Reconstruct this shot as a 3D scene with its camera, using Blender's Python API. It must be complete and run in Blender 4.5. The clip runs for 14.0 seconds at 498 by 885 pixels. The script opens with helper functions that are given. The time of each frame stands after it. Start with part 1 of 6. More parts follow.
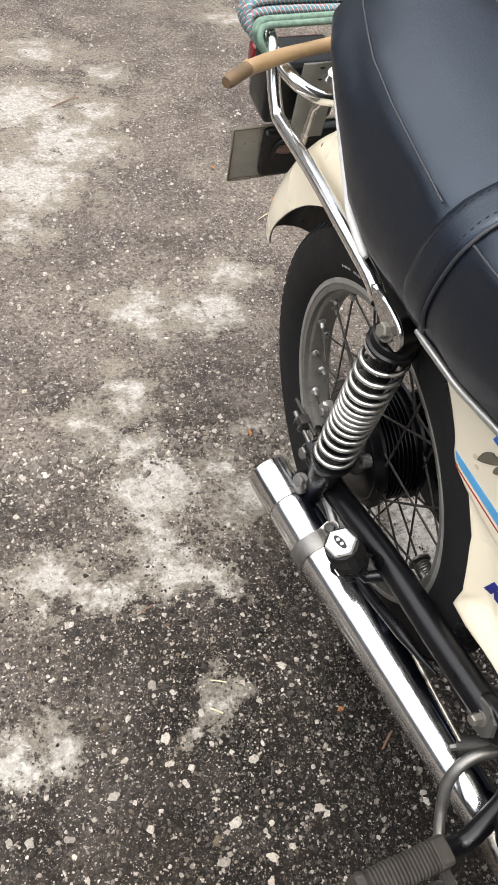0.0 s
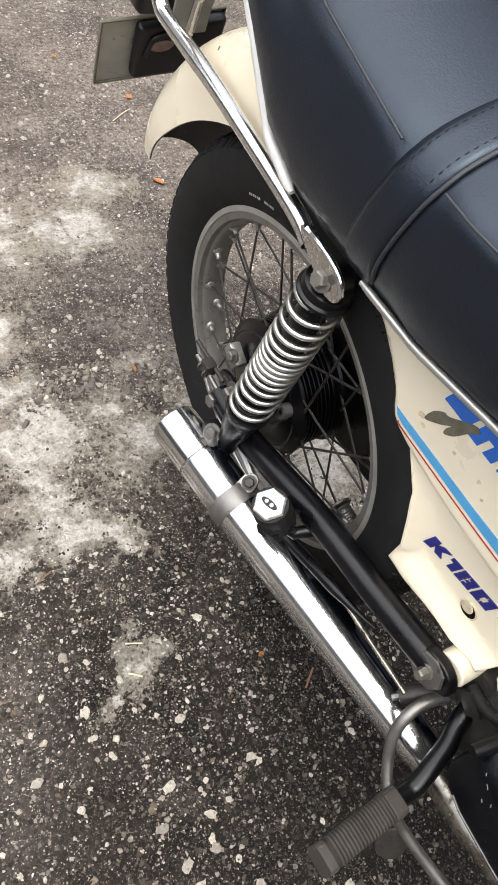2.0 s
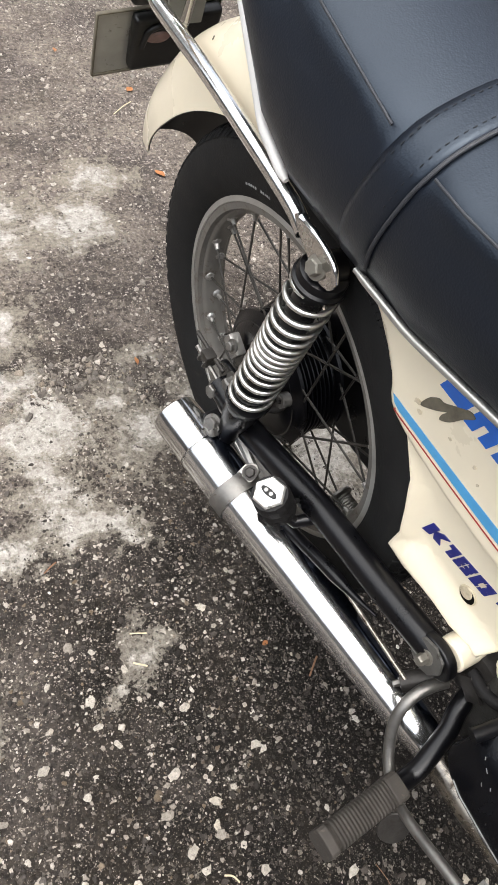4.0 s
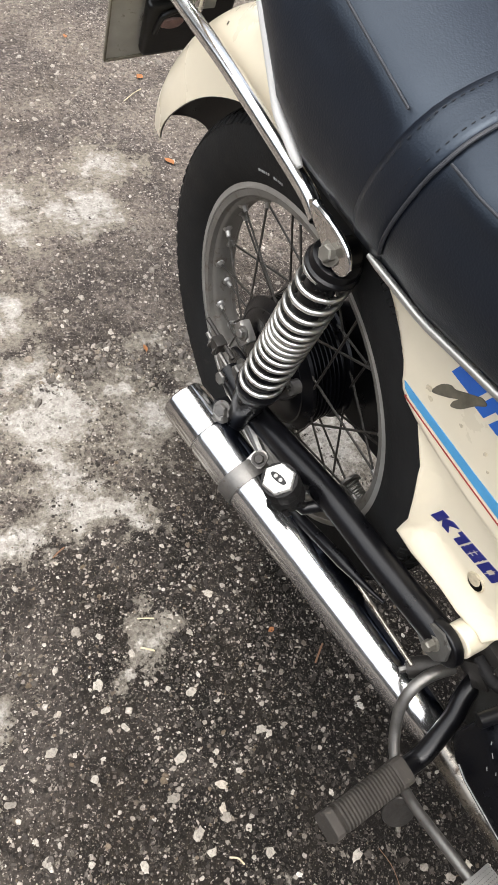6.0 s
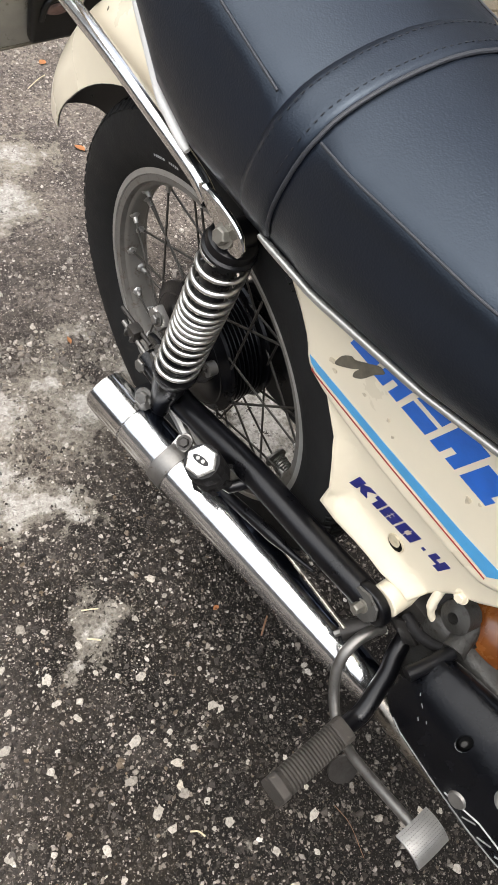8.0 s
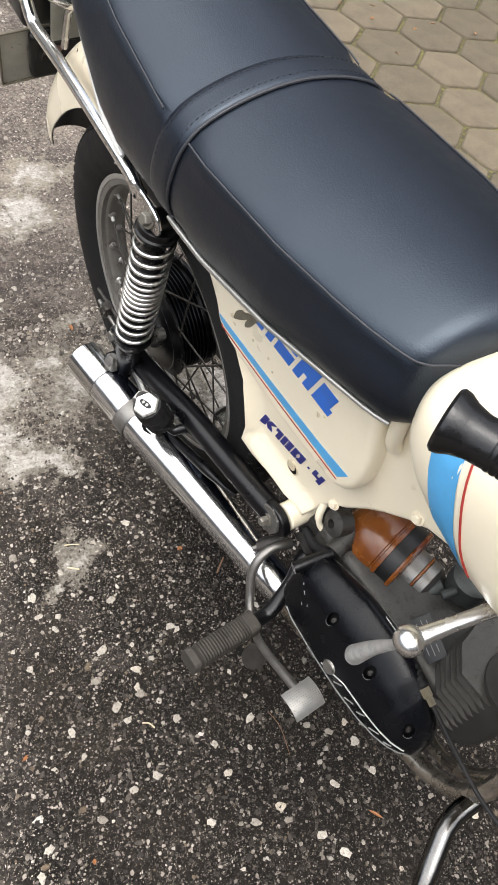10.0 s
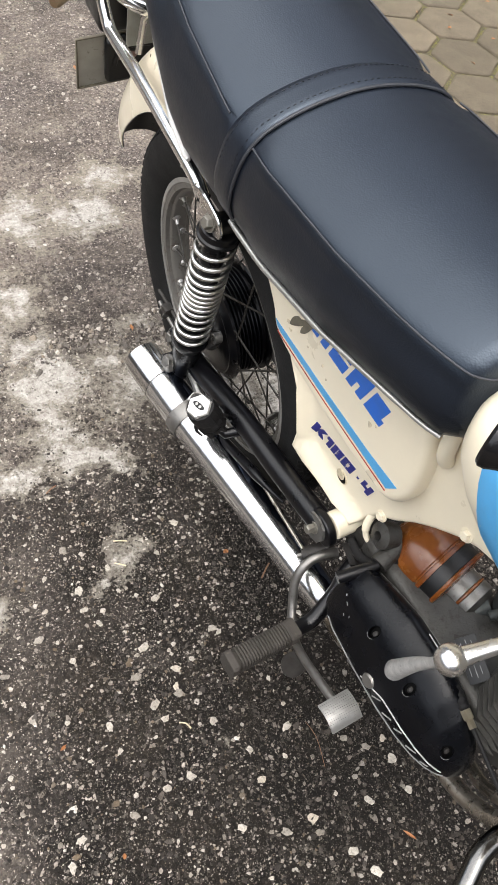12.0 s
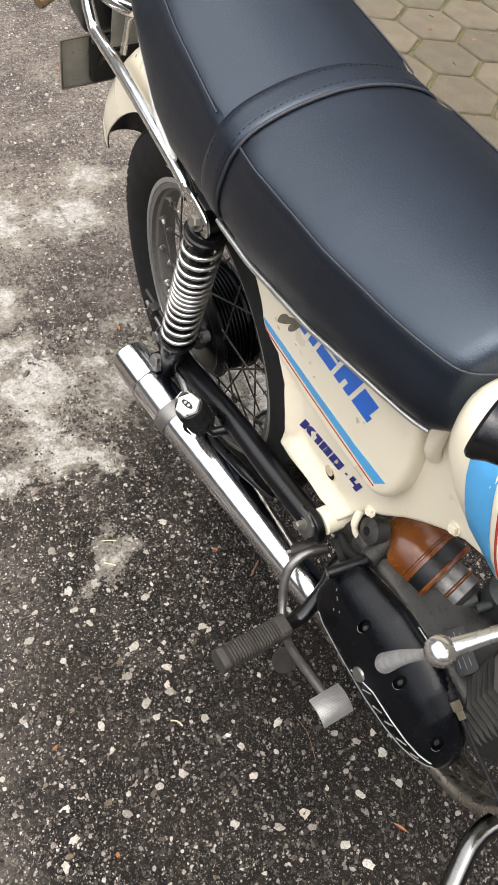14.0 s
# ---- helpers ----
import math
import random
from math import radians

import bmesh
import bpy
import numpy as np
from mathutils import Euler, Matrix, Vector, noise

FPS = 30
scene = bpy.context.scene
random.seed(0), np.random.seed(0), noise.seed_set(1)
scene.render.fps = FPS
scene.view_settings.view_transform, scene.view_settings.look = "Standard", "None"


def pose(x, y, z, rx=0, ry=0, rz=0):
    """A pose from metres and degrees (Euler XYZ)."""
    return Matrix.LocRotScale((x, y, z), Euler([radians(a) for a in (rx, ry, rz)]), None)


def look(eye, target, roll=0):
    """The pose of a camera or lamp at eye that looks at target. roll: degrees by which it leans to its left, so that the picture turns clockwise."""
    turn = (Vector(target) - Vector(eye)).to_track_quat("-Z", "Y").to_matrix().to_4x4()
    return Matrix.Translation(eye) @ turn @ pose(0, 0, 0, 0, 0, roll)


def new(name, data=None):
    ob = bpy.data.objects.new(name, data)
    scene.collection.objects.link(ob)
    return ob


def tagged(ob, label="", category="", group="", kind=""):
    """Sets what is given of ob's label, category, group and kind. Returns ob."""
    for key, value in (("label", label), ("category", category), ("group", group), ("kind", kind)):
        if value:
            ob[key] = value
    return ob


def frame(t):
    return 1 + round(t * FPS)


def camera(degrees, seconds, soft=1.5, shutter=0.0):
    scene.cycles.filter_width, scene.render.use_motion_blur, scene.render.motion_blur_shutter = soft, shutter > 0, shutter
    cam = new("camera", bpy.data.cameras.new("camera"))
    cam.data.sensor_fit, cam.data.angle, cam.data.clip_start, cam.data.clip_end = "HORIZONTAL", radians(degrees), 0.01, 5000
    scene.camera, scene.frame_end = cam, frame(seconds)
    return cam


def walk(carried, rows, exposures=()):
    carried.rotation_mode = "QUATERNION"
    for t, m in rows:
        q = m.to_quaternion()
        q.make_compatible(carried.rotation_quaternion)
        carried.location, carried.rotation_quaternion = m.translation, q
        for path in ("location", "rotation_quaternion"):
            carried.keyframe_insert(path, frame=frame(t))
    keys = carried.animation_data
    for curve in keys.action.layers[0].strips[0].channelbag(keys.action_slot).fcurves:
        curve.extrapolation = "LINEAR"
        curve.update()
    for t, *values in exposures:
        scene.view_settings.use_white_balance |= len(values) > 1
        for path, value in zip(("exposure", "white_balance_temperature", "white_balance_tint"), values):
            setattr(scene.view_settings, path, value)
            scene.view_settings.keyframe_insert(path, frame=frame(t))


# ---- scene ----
cam = camera(37.7, 14.0, soft=0.95)
PATH = [
    (0, (-0.465, -0.556, 1.042), (0.109, 0.65, -0.446), 9.7),
    (0.5, (-0.473, -0.469, 1.021), (0.384, 0.467, -0.525), 18.8),
    (1, (-0.48, -0.438, 1.008), (0.39, 0.419, -0.576), 21.7),
    (1.5, (-0.483, -0.438, 1.007), (0.396, 0.398, -0.584), 21.4),
    (2, (-0.487, -0.438, 1.009), (0.389, 0.404, -0.579), 21.6),
    (2.5, (-0.485, -0.444, 1.009), (0.386, 0.379, -0.592), 21.2),
    (3, (-0.481, -0.446, 1.008), (0.381, 0.37, -0.601), 20.4),
    (3.5, (-0.48, -0.447, 1.012), (0.376, 0.39, -0.591), 20.1),
    (6, (-0.49, -0.451, 1.01), (0.345, 0.376, -0.609), 20.9),
    (6.5, (-0.489, -0.456, 1.01), (0.34, 0.369, -0.613), 19.8),
    (7, (-0.485, -0.455, 1.009), (0.341, 0.37, -0.615), 19.5),
    (7.5, (-0.481, -0.452, 1.006), (0.341, 0.36, -0.626), 19.7),
    (8, (-0.464, -0.472, 1.029), (0.457, 0.246, -0.594), 21.4),
    (8.2, (-0.449, -0.511, 1.04), (0.485, 0.161, -0.596), 19.2),
    (10.3, (-0.464, -0.705, 1.158), (0.338, 0.162, -0.455), 16.0),
    (10.5, (-0.459, -0.709, 1.158), (0.316, 0.175, -0.46), 15.4),
    (11, (-0.456, -0.71, 1.156), (0.295, 0.201, -0.458), 14.3),
    (11.5, (-0.457, -0.704, 1.153), (0.27, 0.221, -0.463), 13.8),
    (12, (-0.458, -0.7, 1.153), (0.256, 0.223, -0.471), 13.7),
    (12.5, (-0.454, -0.7, 1.153), (0.277, 0.208, -0.472), 14.2),
    (13, (-0.456, -0.703, 1.153), (0.288, 0.204, -0.467), 14.4),
    (13.5, (-0.46, -0.704, 1.155), (0.298, 0.199, -0.46), 14.6),
    (14, (-0.465, -0.704, 1.155), (0.284, 0.203, -0.462), 14.6),
]
walk(cam, [(t, look(eye, target, roll)) for t, eye, target, roll in PATH])

# ---- light: bright overcast sky, weak wide sun ----
world = bpy.data.worlds.new("overcast_sky")
scene.world = world
world.use_nodes = True
wn, wl = world.node_tree.nodes, world.node_tree.links
wn.clear()
sky = wn.new("ShaderNodeTexSky")
sky.sky_type = "NISHITA"
sky.sun_disc = False
sky.sun_elevation = radians(70)
sky.sun_rotation = radians(200)
sky.dust_density = 4.0
sky.air_density = 1.0
grey = wn.new("ShaderNodeHueSaturation")
grey.inputs["Saturation"].default_value = 0.34
wbg = wn.new("ShaderNodeBackground")
wbg.inputs["Strength"].default_value = 0.15
wout = wn.new("ShaderNodeOutputWorld")
wl.new(sky.outputs["Color"], grey.inputs["Color"])
wl.new(grey.outputs["Color"], wbg.inputs["Color"])
wl.new(wbg.outputs["Background"], wout.inputs["Surface"])

sun = new("sun", bpy.data.lights.new("sun", "SUN"))
sun.data.energy = 0.90
sun.data.angle = radians(75)
sun.data.color = (1.0, 0.97, 0.92)
sun.rotation_euler = Euler((radians(-17), radians(-24), 0))
scene.view_settings.exposure = 1.67

# ---- materials ----
def material(name):
    m = bpy.data.materials.new(name)
    m.use_nodes = True
    nt = m.node_tree
    bsdf = nt.nodes["Principled BSDF"]
    return m, nt, bsdf


def node(nt, kind, **inputs):
    n = nt.nodes.new(kind)
    for key, value in inputs.items():
        n.inputs[key.replace("_", " ")].default_value = value
    return n


def noise_tex(nt, vec, scale, detail=4.0, rough=0.55, dist=0.0):
    n = node(nt, "ShaderNodeTexNoise", Scale=scale, Detail=detail, Roughness=rough, Distortion=dist)
    nt.links.new(vec, n.inputs["Vector"])
    return n.outputs["Fac"]


def ramp(nt, fac, stops):
    r = nt.nodes.new("ShaderNodeValToRGB")
    els = r.color_ramp.elements
    while len(els) < len(stops):
        els.new(0.5)
    for el, (p, c) in zip(els, stops):
        el.position = p
        el.color = (*c, 1) if len(c) == 3 else c
    nt.links.new(fac, r.inputs["Fac"])
    return r.outputs["Color"]


def g(v):
    return (v, v, v)


def mix(nt, fac, a, b, blend="MIX"):
    m = nt.nodes.new("ShaderNodeMix")
    m.data_type = "RGBA"
    m.blend_type = blend
    for sock, v in ((m.inputs["Factor"], fac), (m.inputs["A"], a), (m.inputs["B"], b)):
        if isinstance(v, bpy.types.NodeSocket):
            nt.links.new(v, sock)
        elif isinstance(v, (int, float)):
            sock.default_value = v if sock.type == "VALUE" else (v, v, v, 1)
        else:
            sock.default_value = (*v, 1)
    return m.outputs["Result"]


def calc(nt, op, a, b=0.0, c=0.0, clamp=False):
    m = nt.nodes.new("ShaderNodeMath")
    m.operation = op
    m.use_clamp = clamp
    for sock, v in zip(m.inputs, (a, b, c)):
        if isinstance(v, bpy.types.NodeSocket):
            nt.links.new(v, sock)
        else:
            sock.default_value = v
    return m.outputs["Value"]


def bump(nt, bsdf, height, distance, strength=1.0):
    b = node(nt, "ShaderNodeBump", Strength=strength, Distance=distance)
    nt.links.new(height, b.inputs["Height"])
    nt.links.new(b.outputs["Normal"], bsdf.inputs["Normal"])


def coords(nt):
    return nt.nodes.new("ShaderNodeTexCoord").outputs["Object"]


def surface(name, color, rough, metal=0.0, vary=0.15, scale=30.0, dirt=None, dirt_amount=0.45, grain=300.0, relief=0.0002, coat=0.0, rough_vary=0.12, gloss=0.5):
    """A painted, rubber or metal surface: tone variation, grime in patches, fine relief."""
    m, nt, b = material(name)
    v = coords(nt)
    big = noise_tex(nt, v, scale, 5, 0.6)
    fine = noise_tex(nt, v, grain, 3, 0.6)
    lo, hi = tuple(c * (1 - vary) for c in color), tuple(min(1.0, c * (1 + vary)) for c in color)
    col = ramp(nt, big, [(0.3, lo), (0.7, hi)])
    if dirt:
        spots = noise_tex(nt, v, scale * 2.3, 8, 0.72, 0.4)
        mask = ramp(nt, spots, [(1 - dirt_amount, g(0.0)), (1 - dirt_amount + 0.13, g(1.0))])
        col = mix(nt, mask, col, dirt)
    nt.links.new(col, b.inputs["Base Color"])
    r = ramp(nt, big, [(0.25, g(max(0.02, rough - rough_vary))), (0.75, g(min(1.0, rough + rough_vary)))])
    nt.links.new(r, b.inputs["Roughness"])
    b.inputs["Metallic"].default_value = metal
    b.inputs["Coat Weight"].default_value = coat
    b.inputs["Coat Roughness"].default_value = 0.08
    b.inputs["Specular IOR Level"].default_value = gloss
    bump(nt, b, fine, relief)
    return m


CREAM = surface("cream_paint", (0.78, 0.70, 0.535), 0.32, vary=0.05, scale=9, dirt=(0.42, 0.34, 0.22), dirt_amount=0.27, coat=0.25, relief=0.00006)
BLUE = surface("sky_blue_paint", (0.075, 0.33, 0.62), 0.38, vary=0.10, scale=40, dirt=(0.04, 0.22, 0.45), dirt_amount=0.38, coat=0.15, relief=0.0001)
DECAL = surface("royal_blue_decal", (0.022, 0.13, 0.53), 0.42, vary=0.10, scale=60, dirt=(0.45, 0.42, 0.36), dirt_amount=0.29, relief=0.0001)
NAVY = surface("navy_decal", (0.012, 0.016, 0.16), 0.45, vary=0.1, scale=90, dirt=(0.55, 0.5, 0.38), dirt_amount=0.39, relief=0.0001)
RED = surface("red_pinstripe", (0.33, 0.03, 0.022), 0.42, vary=0.12, scale=60, relief=0.0001)
SCUFF = surface("bare_scuffed_patch", (0.13, 0.115, 0.085), 0.6, vary=0.3, scale=90, gloss=0.3)
RAIL_CHROME = surface("rail_chrome", (0.78, 0.78, 0.77), 0.17, metal=1.0, vary=0.05, scale=14, dirt=(0.45, 0.42, 0.38), dirt_amount=0.28, relief=0.00003, rough_vary=0.05)
CHROME = surface("chrome", (0.68, 0.68, 0.675), 0.15, metal=1.0, vary=0.05, scale=14, dirt=(0.42, 0.41, 0.40), dirt_amount=0.27, relief=0.00003, rough_vary=0.05)
SATIN_CHROME = surface("satin_chrome", (0.90, 0.90, 0.89), 0.27, metal=1.0, vary=0.05, scale=30, dirt=(0.5, 0.48, 0.45), dirt_amount=0.27, relief=0.0001, rough_vary=0.05)
PIPING = surface("dusty_leatherette_welt", (0.022, 0.024, 0.029), 0.65, vary=0.2, scale=200)
DULL_CHROME = surface("pitted_chrome", (0.62, 0.61, 0.59), 0.22, metal=1.0, vary=0.14, scale=60, dirt=(0.34, 0.32, 0.29), dirt_amount=0.36, relief=0.00015)
SPRING = surface("spring_chrome", (0.70, 0.69, 0.66), 0.34, metal=1.0, vary=0.08, scale=70, dirt=(0.35, 0.28, 0.2), dirt_amount=0.26, relief=0.0001, rough_vary=0.08)
ZINC = surface("dark_zinc_casting", (0.062, 0.067, 0.064), 0.48, metal=0.5, vary=0.25, scale=60, dirt=(0.03, 0.03, 0.027), dirt_amount=0.42, relief=0.0004, gloss=0.3)
ALLOY = surface("dull_alloy", (0.36, 0.35, 0.33), 0.40, metal=0.85, vary=0.18, scale=45, dirt=(0.12, 0.10, 0.08), dirt_amount=0.38, relief=0.0003)
FLANGE = surface("worn_flange_metal", (0.40, 0.39, 0.365), 0.42, metal=0.6, vary=0.14, scale=40, dirt=(0.22, 0.19, 0.15), dirt_amount=0.38, relief=0.0002)
BOLT = surface("aged_zinc_bolt", (0.21, 0.198, 0.17), 0.48, metal=0.6, vary=0.2, scale=80, dirt=(0.14, 0.11, 0.08), dirt_amount=0.40, relief=0.0003)
RIM_ALLOY = surface("dusty_rim_metal", (0.165, 0.156, 0.14), 0.5, metal=0.35, vary=0.16, scale=30, dirt=(0.095, 0.075, 0.055), dirt_amount=0.46, relief=0.0002)
STEEL = surface("worn_steel", (0.19, 0.183, 0.17), 0.42, metal=0.8, vary=0.22, scale=50, dirt=(0.10, 0.07, 0.05), dirt_amount=0.42, relief=0.0003)
DARK_CHROME = surface("tarnished_chrome", (0.125, 0.124, 0.12), 0.17, metal=1.0, vary=0.2, scale=40, dirt=(0.10, 0.09, 0.075), dirt_amount=0.40, relief=0.0002)
SPOKE = surface("dull_spoke_steel", (0.075, 0.070, 0.062), 0.5, metal=0.7, vary=0.22, scale=50, dirt=(0.05, 0.036, 0.028), dirt_amount=0.45, relief=0.0003)
BROWN_STEEL = surface("heat_browned_steel", (0.33, 0.30, 0.255), 0.27, metal=0.9, vary=0.25, scale=40, dirt=(0.05, 0.036, 0.025), dirt_amount=0.46, relief=0.0003)
DARK_STEEL = surface("oily_dark_steel", (0.04, 0.037, 0.034), 0.45, metal=0.4, vary=0.3, scale=50, dirt=(0.03, 0.025, 0.02), dirt_amount=0.45, relief=0.0004, gloss=0.3)
BLACK_PAINT = surface("black_enamel", (0.0032, 0.0032, 0.0040), 0.30, vary=0.3, scale=25, dirt=(0.014, 0.0125, 0.011), dirt_amount=0.30, coat=0.0, rough_vary=0.06, relief=0.0002, gloss=0.32)
RUBBER = surface("aged_black_rubber", (0.010, 0.0095, 0.0095), 0.62, vary=0.25, scale=40, dirt=(0.035, 0.032, 0.028), dirt_amount=0.38, relief=0.0006, gloss=0.25)
PEG_RUBBER = surface("dusty_footrest_rubber", (0.042, 0.037, 0.032), 0.75, vary=0.25, scale=50, dirt=(0.085, 0.073, 0.058), dirt_amount=0.42, relief=0.0004, gloss=0.25)
TYRE = surface("tyre_rubber", (0.0095, 0.0095, 0.0095), 0.72, vary=0.22, scale=22, dirt=(0.024, 0.022, 0.019), dirt_amount=0.40, relief=0.0005, gloss=0.22)
WHITE_MARK = surface("white_marking", (0.36, 0.36, 0.35), 0.5, vary=0.15, scale=120, dirt=(0.05, 0.05, 0.05), dirt_amount=0.36)
WHITE_TRIM = surface("off_white_trim", (0.60, 0.59, 0.56), 0.4, vary=0.06, scale=40, dirt=(0.25, 0.22, 0.17), dirt_amount=0.33)
TRIM = surface("brushed_trim", (0.42, 0.41, 0.385), 0.36, metal=0.75, vary=0.07, scale=25, dirt=(0.45, 0.42, 0.37), dirt_amount=0.22, relief=0.0001)
GRIP = surface("glossy_black_grip", (0.005, 0.005, 0.0055), 0.27, vary=0.25, scale=35, dirt=(0.015, 0.014, 0.013), dirt_amount=0.33, relief=0.0002, gloss=0.4)
ALLOY_CAST = surface("cast_engine_alloy", (0.060, 0.058, 0.053), 0.5, metal=0.5, vary=0.2, scale=35, dirt=(0.028, 0.024, 0.019), dirt_amount=0.47, relief=0.0006, gloss=0.35)
WASHER = surface("grey_washer_plate", (0.115, 0.112, 0.104), 0.5, metal=0.5, vary=0.2, scale=45, dirt=(0.05, 0.044, 0.036), dirt_amount=0.42, relief=0.0004, gloss=0.35)
FIN = surface("sooty_cylinder_fins", (0.092, 0.088, 0.080), 0.5, metal=0.5, vary=0.2, scale=45, dirt=(0.05, 0.044, 0.037), dirt_amount=0.44, relief=0.0006, gloss=0.3)
DARK_BARREL = surface("dark_barrel", (0.03, 0.028, 0.025), 0.7, vary=0.3, scale=40, gloss=0.2)
CANE = surface("pale_cane", (0.25, 0.165, 0.082), 0.42, vary=0.18, scale=30, dirt=(0.30, 0.17, 0.07), dirt_amount=0.36, relief=0.0003)
CANE_END = surface("dark_cane_end", (0.105, 0.066, 0.032), 0.6, vary=0.25, scale=60, relief=0.0004)
PLATE_BACK = surface("dusty_plate_back", (0.36, 0.35, 0.31), 0.5, vary=0.16, scale=22, dirt=(0.11, 0.09, 0.065), dirt_amount=0.42, metal=0.35)
PLASTIC = surface("black_plastic", (0.006, 0.006, 0.006), 0.4, vary=0.3, scale=40, dirt=(0.028, 0.024, 0.02), dirt_amount=0.36, gloss=0.35)
GREY_BRACKET = surface("grey_bracket_paint", (0.26, 0.26, 0.235), 0.5, vary=0.15, scale=35, dirt=(0.1, 0.085, 0.06), dirt_amount=0.36, metal=0.3)
TAIL_RED = surface("red_lens", (0.15, 0.008, 0.010), 0.18, vary=0.15, scale=40, coat=0.4)
CORD = surface("faded_green_cord", (0.13, 0.20, 0.15), 0.8, vary=0.35, scale=140, dirt=(0.27, 0.30, 0.23), dirt_amount=0.40, relief=0.0008, grain=900)
SATIN = surface("satin_black_enamel", (0.0022, 0.0025, 0.0036), 0.27, vary=0.3, scale=25, dirt=(0.012, 0.011, 0.0095), dirt_amount=0.29, relief=0.0002, rough_vary=0.05, gloss=0.22)
CAST = surface("rough_cast_alloy", (0.44, 0.435, 0.42), 0.42, metal=0.45, vary=0.25, scale=120, dirt=(0.20, 0.19, 0.18), dirt_amount=0.42, relief=0.0005, grain=700)
THREAD = surface("black_thread", (0.014, 0.016, 0.020), 0.7, vary=0.2, scale=200, gloss=0.35)
LINE = surface("worn_grey_marking_and_glint", (0.17, 0.17, 0.165), 0.5, vary=0.25, scale=120, dirt=(0.03, 0.03, 0.03), dirt_amount=0.38)
PAD = surface("worn_pad_metal", (0.22, 0.216, 0.205), 0.42, metal=0.7, vary=0.15, scale=60, dirt=(0.12, 0.11, 0.095), dirt_amount=0.42, relief=0.0003)
GRIME = surface("brown_grime", (0.56, 0.48, 0.34), 0.6, vary=0.25, scale=160, dirt=(0.55, 0.48, 0.35), dirt_amount=0.45)
CAP = surface("bright_cap_metal", (0.66, 0.65, 0.62), 0.3, metal=0.7, vary=0.1, scale=60, dirt=(0.4, 0.38, 0.34), dirt_amount=0.3)
# near-black that paints the shade inside holes
HOLE_SHADE = surface("hollow_shade", (0.0016, 0.0016, 0.0016), 0.6, vary=0.3, scale=60, gloss=0.08)
BRASS = surface("brass_fitting", (0.40, 0.36, 0.27), 0.35, metal=0.9, vary=0.15, scale=70)


def leather_material():
    m, nt, b = material("black_leatherette")
    v = coords(nt)
    big = noise_tex(nt, v, 7, 4, 0.5)
    vor = node(nt, "ShaderNodeTexVoronoi", Scale=640.0, Randomness=1.0)
    vor.feature = "SMOOTH_F1"
    nt.links.new(v, vor.inputs["Vector"])
    crease = noise_tex(nt, v, 160, 3, 0.6)
    nt.links.new(ramp(nt, big, [(0.3, (0.0022, 0.0034, 0.0066)), (0.7, (0.0034, 0.0048, 0.0090))]), b.inputs["Base Color"])
    nt.links.new(ramp(nt, noise_tex(nt, v, 60, 6, 0.65), [(0.3, g(0.35)), (0.7, g(0.44))]), b.inputs["Roughness"])
    b.inputs["Specular IOR Level"].default_value = 0.62
    b.inputs["Specular Tint"].default_value = (0.71, 0.845, 1.0, 1.0)
    h = calc(nt, "ADD", vor.outputs["Distance"], calc(nt, "MULTIPLY", crease, 0.35))
    bump(nt, b, h, 0.00036, 0.42)
    return m


LEATHER = leather_material()


def rope_material():
    m, nt, b = material("braided_bungee")
    uv = nt.nodes.new("ShaderNodeUVMap").outputs["UV"]
    sep = nt.nodes.new("ShaderNodeSeparateXYZ")
    nt.links.new(uv, sep.inputs["Vector"])
    u, w = sep.outputs["X"], sep.outputs["Y"]
    p = calc(nt, "FRACT", calc(nt, "ADD", calc(nt, "MULTIPLY", u, 170.0), calc(nt, "MULTIPLY", w, 3.0)))
    q = calc(nt, "FRACT", calc(nt, "SUBTRACT", calc(nt, "MULTIPLY", u, 170.0), calc(nt, "MULTIPLY", w, 3.0)))
    teal, white, red = (0.045, 0.20, 0.235), (0.48, 0.47, 0.44), (0.36, 0.09, 0.08)
    c = mix(nt, calc(nt, "GREATER_THAN", p, 0.70), teal, red)
    c = mix(nt, calc(nt, "GREATER_THAN", q, 0.80), c, white)
    c = mix(nt, ramp(nt, noise_tex(nt, coords(nt), 110, 4), [(0.35, g(0.0)), (0.75, g(0.5))]), c, (0.2, 0.2, 0.19))
    nt.links.new(c, b.inputs["Base Color"])
    b.inputs["Roughness"].default_value = 0.85
    bump(nt, b, calc(nt, "ABSOLUTE", calc(nt, "SUBTRACT", p, q)), 0.0008)
    return m


ROPE = rope_material()


def amber_material():
    m, nt, b = material("amber_plastic_filter")
    v = coords(nt)
    n1 = noise_tex(nt, v, 18, 5, 0.6)
    nt.links.new(ramp(nt, n1, [(0.3, (0.085, 0.019, 0.004)), (0.6, (0.20, 0.066, 0.013)), (0.8, (0.30, 0.12, 0.027))]), b.inputs["Base Color"])
    nt.links.new(ramp(nt, noise_tex(nt, v, 60, 4), [(0.3, g(0.16)), (0.7, g(0.34))]), b.inputs["Roughness"])
    b.inputs["Subsurface Weight"].default_value = 0.15
    b.inputs["Subsurface Radius"].default_value = (0.01, 0.004, 0.001)
    return m


AMBER = amber_material()


